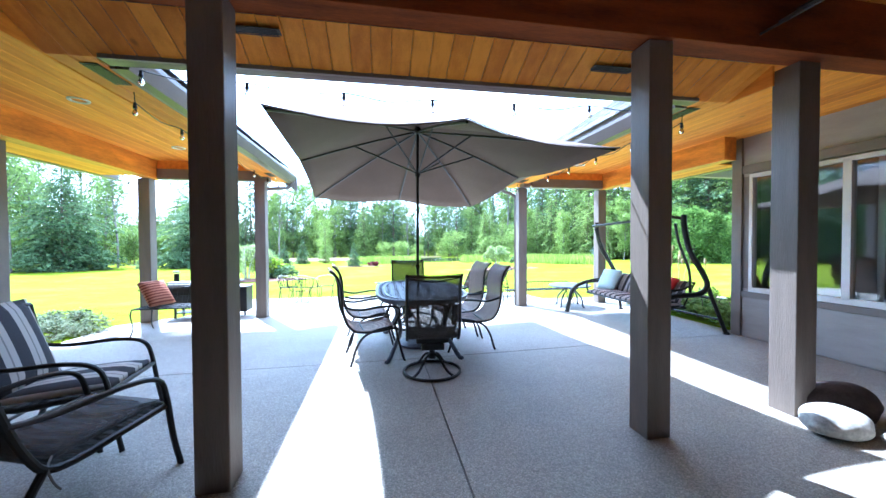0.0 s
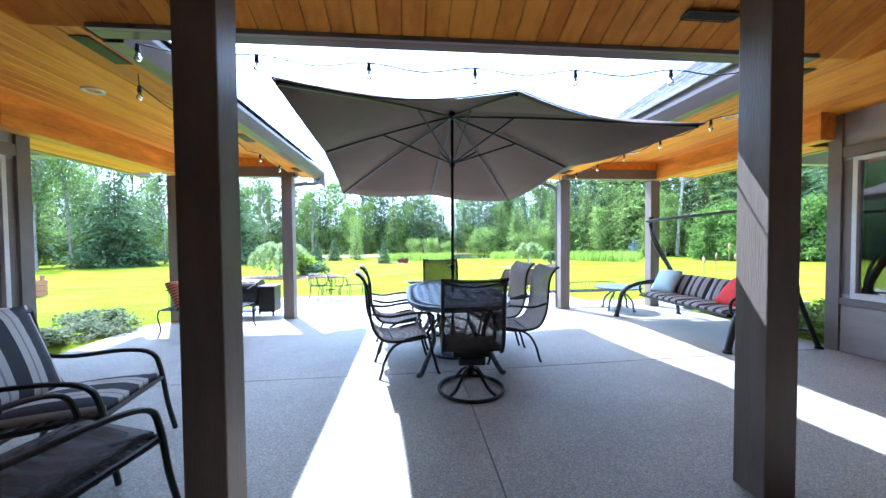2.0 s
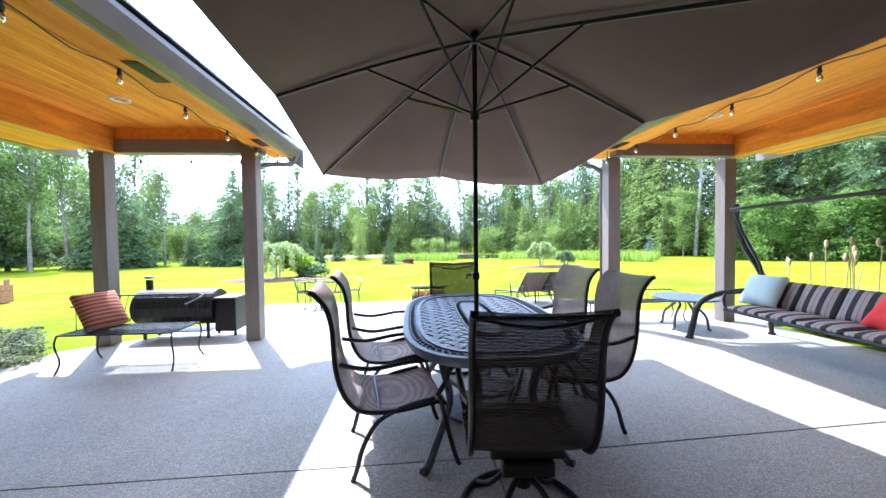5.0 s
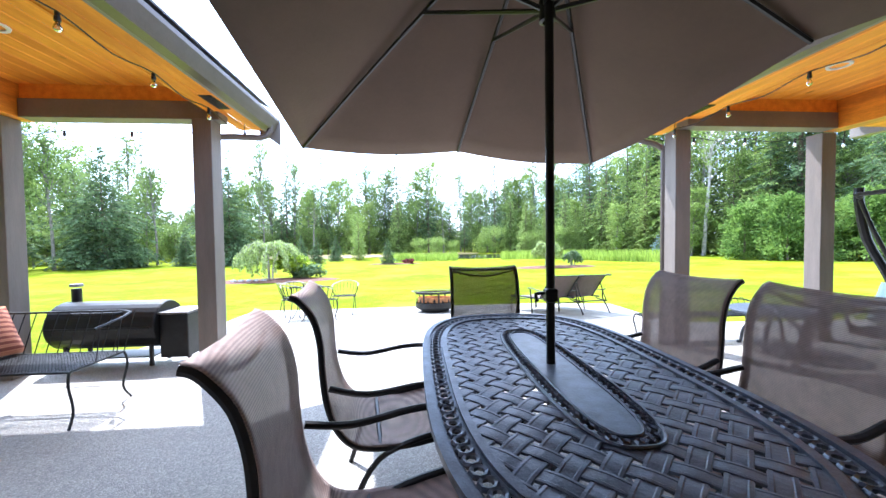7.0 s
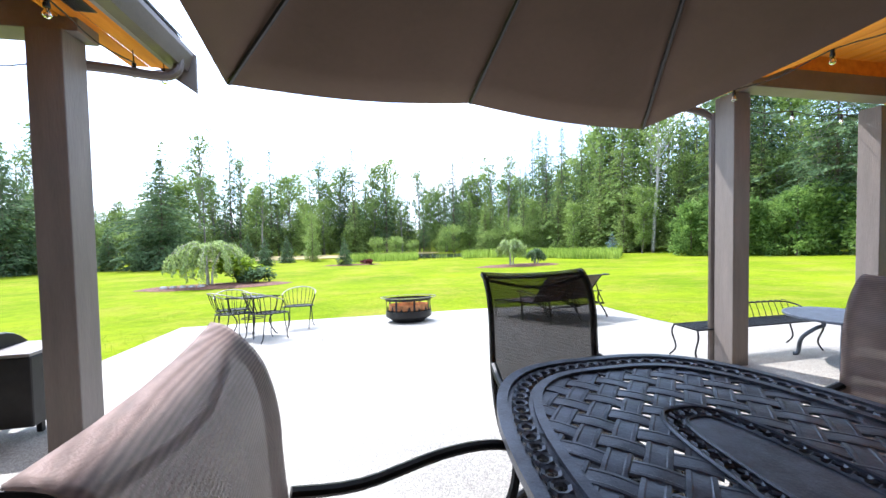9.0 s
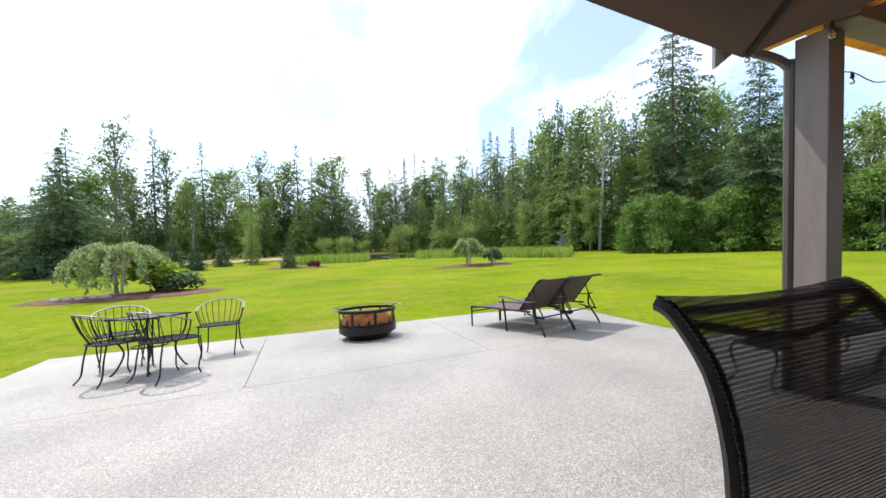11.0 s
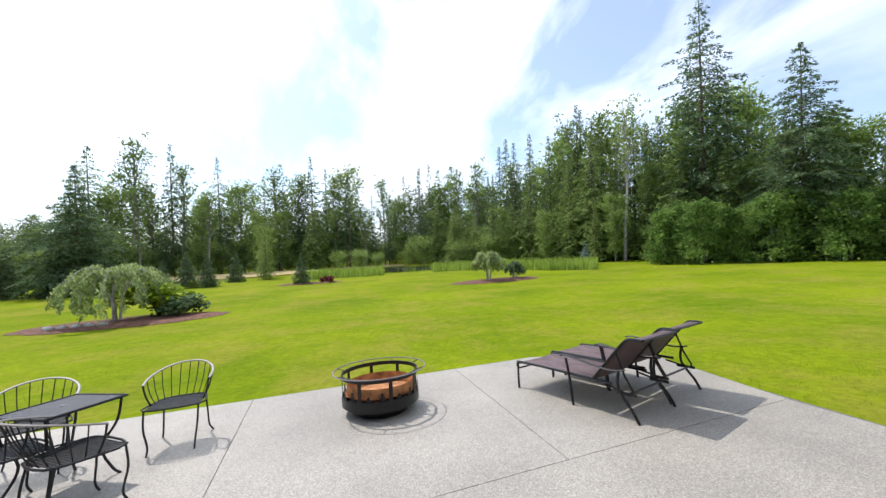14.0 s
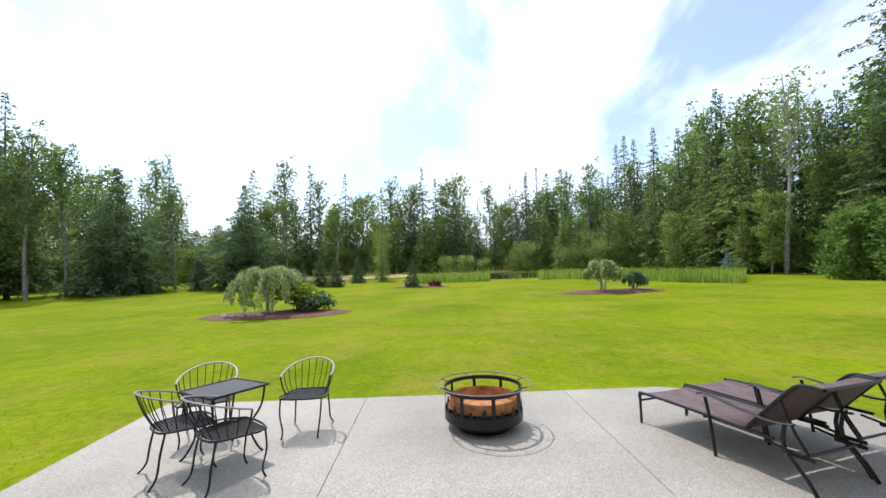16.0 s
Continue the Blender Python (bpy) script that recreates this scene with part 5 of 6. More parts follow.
def sling_chair(m, swivel, label):
    """A high-backed sling armchair that faces +y; on four bowed legs or on a swivel ring."""
    t = thing("dining_chair", m, label, "chair", "dining chairs")
    w = 0.258
    prof = [Vector((0, y, z)) for y, z in BACK + SEAT]
    fine = curve_points(prof, 4)
    under = []
    for k, p in enumerate(fine):
        d = (fine[min(k + 1, len(fine) - 1)] - fine[max(k - 1, 0)]).normalized()
        under.append(p + Vector((0, d.z, -d.y)) * 0.017)
    part("sling", sheet([[p + Vector((x * (w + 0.020), 0, -0.016 * (1 - x * x))) for x in (-1, -0.93, -0.6, -0.2, 0.2, 0.6, 0.93, 1)] for p in fine], 0.004), M_SLING2 if swivel else M_SLING, t, "dark see-through woven sling" if swivel else "brown woven sling", True)
    for s in (-1, 1):
        x = s * (w + 0.012)
        part("side_rail", tubem([p + Vector((x - s * 0.004, 0, 0)) for p in under[::2] + [under[-1]]], 0.0145, 8, 2), M_BLACK, t)
        part("arm", tubem([(x, -0.335, 0.665), (x + s * 0.02, -0.17, 0.632), (x + s * 0.03, 0.05, 0.655), (x + s * 0.03, 0.2, 0.65), (x + s * 0.025, 0.28, 0.615), (x + s * 0.01, 0.27, 0.52), (x, 0.215, 0.43)], 0.017, 8, 4, flat=0.8), M_BLACK, t)
        if not swivel:
            part("leg", tubem([(x, 0.23, 0.43), (x + s * 0.005, 0.27, 0.25), (x + s * 0.01, 0.32, 0.06), (x + s * 0.01, 0.345, 0.0)], 0.014, 7, 3), M_BLACK, t)
            part("leg", tubem([(x, 0.20, 0.415), (x, 0.02, 0.385), (x, -0.13, 0.32), (x, -0.215, 0.19), (x, -0.25, 0.07), (x, -0.275, 0.0)], 0.014, 7, 3), M_BLACK, t)
    part("top_bar", tubem([(-w, -0.476, 1.056), (0, -0.476, 1.048), (w, -0.476, 1.056)], 0.009, 7, 2), M_BLACK, t)
    part("cross_bar", tubem([(-w, -0.445, 1.045), (0, -0.425, 1.0), (w, -0.445, 1.045)], 0.008, 6, 3), M_BLACK, t)
    part("seat_bar", tubem([(-w, 0.2, 0.375), (w, 0.2, 0.375)], 0.011, 6, 1), M_BLACK, t)
    part("seat_bar", tubem([(-w, -0.12, 0.375), (w, -0.12, 0.375)], 0.011, 6, 1), M_BLACK, t)
    if swivel:
        part("swivel_plate", boxm((-0.17, -0.20, 0.335), (0.17, 0.10, 0.385), 0.01), M_BLACK, t)
        part("spring_box", boxm((-0.12, -0.23, 0.27), (0.12, -0.16, 0.34), 0.01), M_BLACK, t)
        part("column", lathe(bmesh.new(), [(0.03, 0.34), (0.03, 0.22), (0.045, 0.2), (0.04, 0.15), (0.001, 0.14)], 14, (0, -0.09, 0)), M_BLACK, t)
        part("base_ring", tubem([(0.30 * math.cos(k * 0.5236), 0.30 * math.sin(k * 0.5236) - 0.09, 0.016) for k in range(12)], 0.016, 8, 3, True), M_BLACK, t)
        for k in range(4):
            a = k * 1.5708 + 0.7854
            c, s = math.cos(a), math.sin(a)
            part("base_leg", tubem([(0.02 * c, 0.02 * s - 0.09, 0.2), (0.10 * c, 0.10 * s - 0.09, 0.17), (0.2 * c, 0.2 * s - 0.09, 0.06), (0.295 * c, 0.295 * s - 0.09, 0.018)], 0.014, 7, 3), M_BLACK, t)
    return t


side = sling_chair(rot(-0.58, 4.37, 0, -80), False, "high-backed brown sling chair with black arms at the table")
for x, y, a in ((-0.645, 5.19, -82), (0.70, 4.64, 91), (0.63, 5.25, 96)):
    copy_thing(side, rot(x, y, 0, a))
sw = sling_chair(rot(0.075, 3.83, 0, -4), True, "high-backed sling swivel chair on a ring base at the table end")
copy_thing(sw, rot(0.0, 5.755, 0, 180))


# ---------- striped armchairs ----------
def cushion(lo, hi, puff=0.02):
    bm = bmesh.new()
    n = 8
    L, H = Vector(lo), Vector(hi)
    for face in (0, 1):
        vs = []
        for i in range(n + 1):
            row = []
            for j in range(n + 1):
                u, v = i / n, j / n
                q = (math.sin(math.pi * u) * math.sin(math.pi * v)) ** 0.4
                mid = (L.z + H.z) / 2
                hz = (H.z - L.z) / 2 * (0.45 + 0.55 * q) + puff * q
                row.append(bm.verts.new((L.x + (H.x - L.x) * u, L.y + (H.y - L.y) * v, mid + (hz if face else -hz))))
            vs.append(row)
        for a, b in zip(vs, vs[1:]):
            for k in range(n):
                bm.faces.new((a[k], a[k + 1], b[k + 1], b[k]) if not face else (a[k], b[k], b[k + 1], a[k + 1]))
        if face == 0:
            lowv = vs
        else:
            upv = vs
    edge = [(i, 0) for i in range(n)] + [(n, j) for j in range(n)] + [(n - i, n) for i in range(n)] + [(0, n - j) for j in range(n)]
    for (i, j), (k, l) in zip(edge, edge[1:] + edge[:1]):
        bm.faces.new((lowv[i][j], lowv[k][l], upv[k][l], upv[i][j]))
    bmesh.ops.recalc_face_normals(bm, faces=bm.faces)
    return bm


def turned(bm, m):
    bmesh.ops.transform(bm, matrix=m, verts=bm.verts)
    return bm


def arm_chair(m, label):
    t = thing("patio_armchair", m, label, "chair", "striped armchairs")
    w = 0.30
    for s in (-1, 1):
        x = s * w
        part("arm", tubem([(x, -0.37, 0.62), (x, -0.2, 0.60), (x + s * 0.02, 0.1, 0.615), (x + s * 0.02, 0.27, 0.58), (x + s * 0.01, 0.33, 0.46), (x + s * 0.01, 0.37, 0.2), (x + s * 0.02, 0.41, 0.0)], 0.02, 8, 4, flat=0.75), M_BLACK, t)
        part("side_rail", tubem([(x, -0.44, 0.93), (x, -0.40, 0.74), (x, -0.31, 0.47), (x, -0.2, 0.345), (x, 0.1, 0.37), (x, 0.34, 0.40)], 0.018, 8, 4), M_BLACK, t)
        part("leg", tubem([(x, -0.25, 0.36), (x, -0.34, 0.2), (x, -0.42, 0.0)], 0.019, 8, 2), M_BLACK, t)
    part("top_bar", tubem([(-w, -0.44, 0.93), (0, -0.45, 0.945), (w, -0.44, 0.93)], 0.017, 8, 3), M_BLACK, t)
    part("front_bar", tubem([(-w, 0.34, 0.40), (w, 0.34, 0.40)], 0.016, 8, 1), M_BLACK, t)
    part("stretcher", tubem([(-w, -0.30, 0.22), (w, -0.30, 0.22)], 0.012, 8, 1), M_BLACK, t)
    part("sling", sheet([[(x, y, z) for x in (-w, 0, w)] for y, z in ((-0.43, 0.91), (-0.39, 0.70), (-0.31, 0.46), (-0.2, 0.34), (0.1, 0.365), (0.33, 0.395))], 0.004), M_SLING2, t)
    return t


def chair_cushion(m):
    c = thing("chair_cushion", m, "navy and cream striped seat and back cushion on a chair", "cushion", "striped cushions")
    part("seat_pad", turned(cushion((-0.28, -0.27, 0), (0.28, 0.33, 0.075)), pose(0, 0, 0.37, 4, 0, 0)), M_STRIPE, c, "", True)
    part("back_pad", turned(cushion((-0.28, 0.0, 0), (0.28, 0.60, 0.085)), pose(0, -0.23, 0.42, 109, 0, 0)), M_STRIPE, c, "", True)
    return c


A1, A2 = rot(-2.17, 2.19, 0, -21), rot(-2.63, 2.94, 0, -83)
ac = arm_chair(A1, "black metal patio armchair with dark sling seat")
copy_thing(ac, A2)
cc = chair_cushion(A2)
dk = thing("chair_pad", A1, "thin dark seat pad tied to a chair", "cushion")
part("pad", turned(cushion((-0.27, -0.22, 0), (0.27, 0.33, 0.04), 0.005), pose(0, 0, 0.385, 4, 0, 0)), M_SLING2, dk, "", True)
for s in (-1, 1):
    part("tie", tubem([(s * 0.27, -0.2, 0.40), (s * 0.31, -0.24, 0.37), (s * 0.33, -0.23, 0.30), (s * 0.32, -0.2, 0.25)], 0.005, 5, 3), M_FASCIA, dk, "pale cord tie")

# ---------- swing seat ----------
def swing():
    t = thing("porch_swing", pose(3.85, 5.48, 0), "black metal swing seat with striped cushion and open top frame", "swing", )
    for y, fx, rx in ((-1.07, -0.54, 0.72), (1.02, -0.68, 0.52)):
        part("side_frame", tubem([(-0.04, y, 1.76), (-0.03, y, 1.58), (0.06, y, 1.25), (0.28, y, 0.92), (0.36, y, 0.74), (0.24, y, 0.62), (-0.05, y, 0.60), (-0.30, y, 0.57), (fx + 0.13, y, 0.45), (fx + 0.05, y, 0.2), (fx, y, 0.0)], 0.038, 9, 4), M_BLACK, t)
        part("rear_leg", tubem([(0.30, y, 0.92), (0.42, y, 0.6), (rx, y + 0.02, 0.0)], 0.028, 8, 3), M_BLACK, t)
        part("foot", lathe(bmesh.new(), [(0.05, 0.0), (0.05, 0.025), (0.036, 0.03)], 12, (fx, y, 0.0)), M_BLACK, t)
        part("foot", lathe(bmesh.new(), [(0.045, 0.0), (0.045, 0.025), (0.03, 0.03)], 12, (rx, y + 0.02, 0.0)), M_BLACK, t)
        s = -1 if y < 0 else 1
        part("hanger", tubem([(-0.12, y - s * 0.07, 1.64), (-0.02, y - s * 0.10, 1.35), (0.18, y - s * 0.13, 0.95), (0.22, y - s * 0.15, 0.62)], 0.019, 8, 3), M_BLACK, t)
        part("arm", tubem([(0.28, y - s * 0.17, 0.72), (0.05, y - s * 0.16, 0.66), (-0.22, y - s * 0.16, 0.64), (-0.34, y - s * 0.16, 0.58), (-0.33, y - s * 0.16, 0.44), (-0.2, y - s * 0.16, 0.42)], 0.018, 8, 4), M_BLACK, t)
    part("top_bar", tubem([(-0.03, -1.07, 1.70), (-0.13, -0.98, 1.73), (-0.17, -0.85, 1.73), (-0.17, 0.8, 1.69), (-0.13, 0.94, 1.68), (-0.03, 1.02, 1.66)], 0.022, 8, 3), M_BLACK, t)
    part("rear_bar", tubem([(0.43, -1.07, 0.55), (0.38, 1.02, 0.55)], 0.018, 8, 1), M_BLACK, t)
    part("low_bar", tubem([(0.62, -1.05, 0.22), (0.47, 1.03, 0.22)], 0.016, 8, 1), M_BLACK, t)
    part("seat_frame", tubem([(-0.36, -0.88, 0.40), (-0.36, 0.84, 0.40), (0.18, 0.84, 0.38), (0.18, -0.88, 0.38)], 0.018, 8, 1, True), M_BLACK, t)
    part("back_frame", tubem([(0.15, -0.88, 0.40), (0.34, -0.88, 0.75), (0.34, 0.84, 0.75), (0.15, 0.84, 0.40)], 0.018, 8, 1, True), M_BLACK, t)
    part("seat_sling", boxm((-0.34, -0.86, 0.385), (0.17, 0.82, 0.395)), M_SLING2, t)
    c = thing("swing_cushion", pose(3.85, 5.48, 0), "dark and beige striped tufted cushion on the swing", "cushion")
    for k in range(4):
        y0 = -0.86 + k * 0.42
        part("seat_pad", turned(cushion((-0.36, y0, 0.40), (0.14, y0 + 0.415, 0.465)), pose(0, 0, 0)), M_SWINGCLOTH, c, "", True)
        part("back_pad", turned(cushion((0.0, y0, 0.0), (0.36, y0 + 0.415, 0.06)), pose(0.12, 0, 0.44, 0, -62, 0)), M_SWINGCLOTH, c, "", True)


swing()


def pillow(m, mat, size, label):
    p = part("throw_pillow", turned(cushion((-size / 2, -size / 2, -0.05), (size / 2, size / 2, 0.05), 0.04), pose(0, 0, 0)), mat, None, "", True)
    p.matrix_basis = m
    return tagged(p, label, "pillow")


pillow(pose(3.86, 6.17, 0.66, 0, -58, 10), M_AQUA, 0.40, "pale aqua square pillow leaning on the swing")
pillow(pose(3.92, 4.93, 0.64, 0, -52, -12), M_RED, 0.42, "bright red square pillow leaning on the swing")


# ---------- wire benches, tables, smoker ----------
def wire_bench(m, length, depth, label, back_h=0.72, back_from=-1.0, z=0.40):
    """A wrought-iron bench that faces -y: mesh seat, raked back of thin rods, curled feet."""
    t = thing("iron_bench", m, label, "bench", "iron benches")
    L, D = length / 2, depth / 2
    part("seat_frame", tubem([(-L, -D, z), (L, -D, z), (L, D, z), (-L, D, z)], 0.009, 6, 1, True), M_IRON, t)
    bm = bmesh.new()
    n = int(length / 0.022)
    for k in range(1, n):
        x = -L + length * k / n
        box(bm, (x - 0.003, -D, z - 0.003), (x + 0.003, D, z + 0.003))
    for k in range(1, 20):
        y = -D + depth * k / 20
        box(bm, (-L, y - 0.003, z - 0.002), (L, y + 0.003, z + 0.004))
    part("seat_mesh", bm, M_IRON, t)
    b0 = back_from * L
    head = [(-L - 0.02, -D * 0.2, back_h - 0.06), (-L - 0.02, D + 0.06, back_h), (-L * 0.5, D + 0.13, back_h)] if back_from < -0.9 else [(b0, D, z), (b0 + 0.03, D + 0.08, back_h - 0.03), (b0 + 0.2, D + 0.13, back_h)]
    part("back_rail", tubem(head + [(L * 0.45, D + 0.13, back_h), (L + 0.02, D + 0.06, back_h), (L + 0.02, -D * 0.2, back_h - 0.06)], 0.009, 6, 3), M_IRON, t)
    k = int(length / 0.085)
    for i in range(k + 1):
        x = -L + length * i / k
        if x < b0 + 0.04 and back_from > -0.9:
            continue
        part("rod", tubem([(x, D, z), (x * 1.005, D + 0.06, z + 0.16), (x * 1.01, D + 0.125, back_h)], 0.004, 5, 2), M_IRON, t)
    for s in (-1, 1):
        for q in (0.55, 0.15):
            if s < 0 and back_from > -0.9:
                continue
            part("rod", tubem([(s * L, D * (1 - 2 * q), z), (s * (L + 0.02), D * (1 - 2 * q) + 0.03, back_h - 0.04)], 0.004, 5, 1), M_IRON, t)
        part("leg", tubem([(s * L, -D, z), (s * (L + 0.01), -D - 0.02, 0.75 * z), (s * L, -D + 0.02, 0.3 * z), (s * (L + 0.01), -D - 0.03, 0.0)], 0.009, 6, 4), M_IRON, t)
        part("leg", tubem([(s * L, D, z), (s * (L + 0.01), D + 0.02, 0.75 * z), (s * L, D - 0.02, 0.3 * z), (s * (L + 0.01), D + 0.05, 0.0)], 0.009, 6, 4), M_IRON, t)
    return t


wire_bench(rot(-3.56, 6.24, 0, 0), 1.12, 0.48, "black wrought-iron bench with a mesh seat on the porch")
wire_bench(rot(3.05, 7.555, -0.022, 0), 1.55, 0.27, "low narrow black wrought-iron bench at the patio's edge", 0.47, -0.3, 0.33)
pillow(pose(-3.98, 6.36, 0.60, 0, 58, -18), M_RUST, 0.42, "rust and cream striped pillow leaning on the bench")


def coffee_table(m, r, h):
    t = thing("round_table", m, "round dark cast-metal side table on curved legs", "table")
    part("tabletop", lathe(bmesh.new(), [(0.001, h - 0.012), (r - 0.02, h - 0.012), (r, h - 0.02), (r, h), (r - 0.015, h + 0.006), (r - 0.05, h + 0.002), (0.001, h + 0.002)], 40), M_CAST, t)
    for k in range(4):
        a = k * 1.5708 + 0.5
        c, s = math.cos(a), math.sin(a)
        part("leg", tubem([(0.55 * r * c, 0.55 * r * s, h - 0.015), (0.30 * r * c, 0.30 * r * s, h - 0.10), (0.45 * r * c, 0.45 * r * s, h - 0.16), (0.66 * r * c, 0.66 * r * s, 0.18), (0.72 * r * c, 0.72 * r * s, 0.03), (0.8 * r * c, 0.8 * r * s, 0.012)], 0.018, 7, 4), M_CAST, t)
    return t


coffee_table(rot(3.54, 7.06, 0, 0), 0.43, 0.45)


def smoker():
    t = thing("barrel_smoker", pose(-3.79, 7.45, fz(7.45)), "black barrel smoker grill with side box and chimney", "grill")
    n, r, L, zc = 28, 0.25, 0.53, 0.44
    bm = bmesh.new()
    rings = []
    for x, q in ((-L, 0.001), (-L, r * 0.97), (-L + 0.015, r), (L - 0.015, r), (L, r * 0.97), (L, 0.001)):
        rings.append([bm.verts.new((x, q * math.cos(2 * math.pi * k / n), zc + q * math.sin(2 * math.pi * k / n))) for k in range(n)])
    for a, b in zip(rings, rings[1:]):
        for k in range(n):
            bm.faces.new((a[k], a[(k + 1) % n], b[(k + 1) % n], b[k]))
    part("barrel", bm, M_BLACK, t, "", False)
    part("lid_seam", boxm((-L + 0.03, -r - 0.012, zc - 0.01), (L - 0.03, -r + 0.02, zc + 0.012), 0.003), M_IRON, t)
    part("handle", tubem([(-0.2, -r * 0.85, zc + 0.16), (-0.2, -r - 0.05, zc + 0.17), (0.2, -r - 0.05, zc + 0.17), (0.2, -r * 0.85, zc + 0.16)], 0.011, 7, 1), M_IRON, t)
    part("hopper", boxm((L + 0.005, -0.17, 0.10), (L + 0.29, 0.17, 0.56), 0.012), M_BLACK, t)
    part("hopper_lid", boxm((L + 0.0, -0.185, 0.563), (L + 0.30, 0.185, 0.585), 0.005), M_FASCIA, t, "grey metal hopper lid")
    st = part("chimney", lathe(bmesh.new(), [(0.045, 0.55), (0.045, 0.82), (0.001, 0.82)], 16, (-L + 0.02, 0.12, 0)), M_BLACK, t)
    part("chimney_cap", lathe(bmesh.new(), [(0.001, 0.875), (0.055, 0.872), (0.06, 0.845), (0.045, 0.84)], 16, (-L + 0.02, 0.12, 0)), M_FASCIA, st, "pale metal chimney cap")
    for x, y in ((-L + 0.12, -0.14), (-L + 0.12, 0.14), (L - 0.1, -0.14), (L - 0.1, 0.14), (L + 0.2, 0.0)):
        part("leg", boxm((x - 0.016, y - 0.016, 0.0), (x + 0.016, y + 0.016, 0.26), 0.003), M_BLACK, t)
    part("low_shelf", boxm((-L + 0.1, -0.14, 0.10), (L - 0.09, 0.14, 0.115)), M_BLACK, t)


smoker()


# ---------- bistro set ----------
def bistro_chair(m, label):
    """A wrought-iron barrel chair that faces -y: round back of rods under a flat hoop, mesh seat, four slim legs."""
    t = thing("bistro_chair", m, label, "chair", "bistro chairs")
    z, w = 0.42, 0.225
    seat = [(-w, -0.2), (w, -0.2), (w + 0.01, 0.05), (0.15, 0.22), (-0.15, 0.22), (-w - 0.01, 0.05)]
    part("seat_frame", tubem([(x, y, z) for x, y in seat], 0.009, 6, 3, True), M_IRON, t)
    bm = bmesh.new()
    for k in range(-10, 11):
        x = k * 0.0215
        yt = 0.06 + 0.155 * math.sqrt(max(0, 1 - (abs(x) / 0.24) ** 2))
        box(bm, (x - 0.004, -0.2, z - 0.002), (x + 0.004, yt, z + 0.003))
    for k in range(-8, 10):
        y = k * 0.0215
        xt = 0.225 if y < 0.08 else 0.225 * math.sqrt(max(0.05, 1 - ((y - 0.08) / 0.15) ** 2))
        box(bm, (-xt, y - 0.004, z - 0.003), (xt, y + 0.004, z + 0.002))
    part("seat_mesh", bm, M_IRON, t)
    hoop = [(0.29 * math.cos(a), 0.02 + 0.35 * math.sin(a), 0.65 + 0.11 * math.sin(a)) for a in [radians(-12 + 204 * k / 12) for k in range(13)]]
    part("back_hoop", tubem(hoop, 0.013, 6, 3, flat=0.6), M_FASCIA, t, "grey worn flat back hoop")
    for k in range(1, 12):
        h = Vector(hoop[k])
        a = radians(-12 + 204 * k / 12)
        b = Vector((0.215 * math.cos(a), 0.02 + 0.20 * math.sin(a), z))
        part("rod", tubem([b, b.lerp(h, 0.5) + Vector((0.012 * math.cos(a), 0.012 * math.sin(a), -0.01)), h], 0.0045, 5, 2), M_IRON, t)
    for s in (-1, 1):
        part("arm_post", tubem([(s * 0.225, -0.03, z), (s * 0.26, -0.05, 0.52), hoop[0] if s > 0 else hoop[-1]], 0.008, 6, 3), M_IRON, t)
        part("leg", tubem([(s * w, -0.19, z), (s * (w - 0.005), -0.21, 0.25), (s * (w - 0.03), -0.19, 0.08), (s * (w - 0.03), -0.22, 0.0)], 0.009, 6, 4), M_IRON, t)
        part("leg", tubem([(s * 0.19, 0.18, z), (s * 0.20, 0.21, 0.25), (s * 0.21, 0.23, 0.08), (s * 0.235, 0.285, 0.0)], 0.009, 6, 4), M_IRON, t)
    return t


def slope_pose(x, y, deg):
    """On the falling part of the patio, tipped with it."""
    return Matrix.Translation((x, y, fz(y))) @ Euler((math.atan(-0.09) if 7.3 < y < 13 else 0, 0, 0)).to_matrix().to_4x4() @ Euler((0, 0, radians(deg))).to_matrix().to_4x4()


bc = bistro_chair(slope_pose(-2.15, 11.56, 2), "black wrought-iron barrel chair with a rod back")
for x, y, a in ((-2.98, 10.74, 138), (-2.42, 10.53, 140), (-3.24, 11.45, 22)):
    copy_thing(bc, slope_pose(x, y, a))


def bistro_table(m):
    t = thing("bistro_table", m, "small square black wrought-iron mesh table", "table")
    h, s = 0.65, 0.285
    part("frame", tubem([(-s, -s, h), (s, -s, h), (s, s, h), (-s, s, h)], 0.012, 6, 1, True), M_IRON, t)
    part("top_plate", boxm((-s, -s, h - 0.002), (s, s, h + 0.002)), material("fine_black_mesh", (0.045, 0.047, 0.052), 0.4, 0.3, vary=0.15, scale=60, bump=0.5, bump_scale=500), t)
    part("hole_cover", lathe(bmesh.new(), [(0.022, h + 0.002), (0.02, h + 0.007), (0.001, h + 0.008)], 14), M_FASCIA, t, "pale metal hole cover")
    for a in range(4):
        sx, sy = (1, 1, -1, -1)[a], (1, -1, -1, 1)[a]
        part("leg", tubem([(sx * 0.26, sy * 0.26, h), (sx * 0.24, sy * 0.24, 0.45), (sx * 0.17, sy * 0.17, 0.25), (sx * 0.22, sy * 0.22, 0.06), (sx * 0.26, sy * 0.26, 0.0)], 0.011, 6, 4), M_IRON, t)
    part("brace", tubem([(0.18 * math.cos(k * 1.0472), 0.18 * math.sin(k * 1.0472), 0.3) for k in range(6)], 0.008, 6, 3, True), M_IRON, t)


bistro_table(slope_pose(-2.77, 11.0, -29))


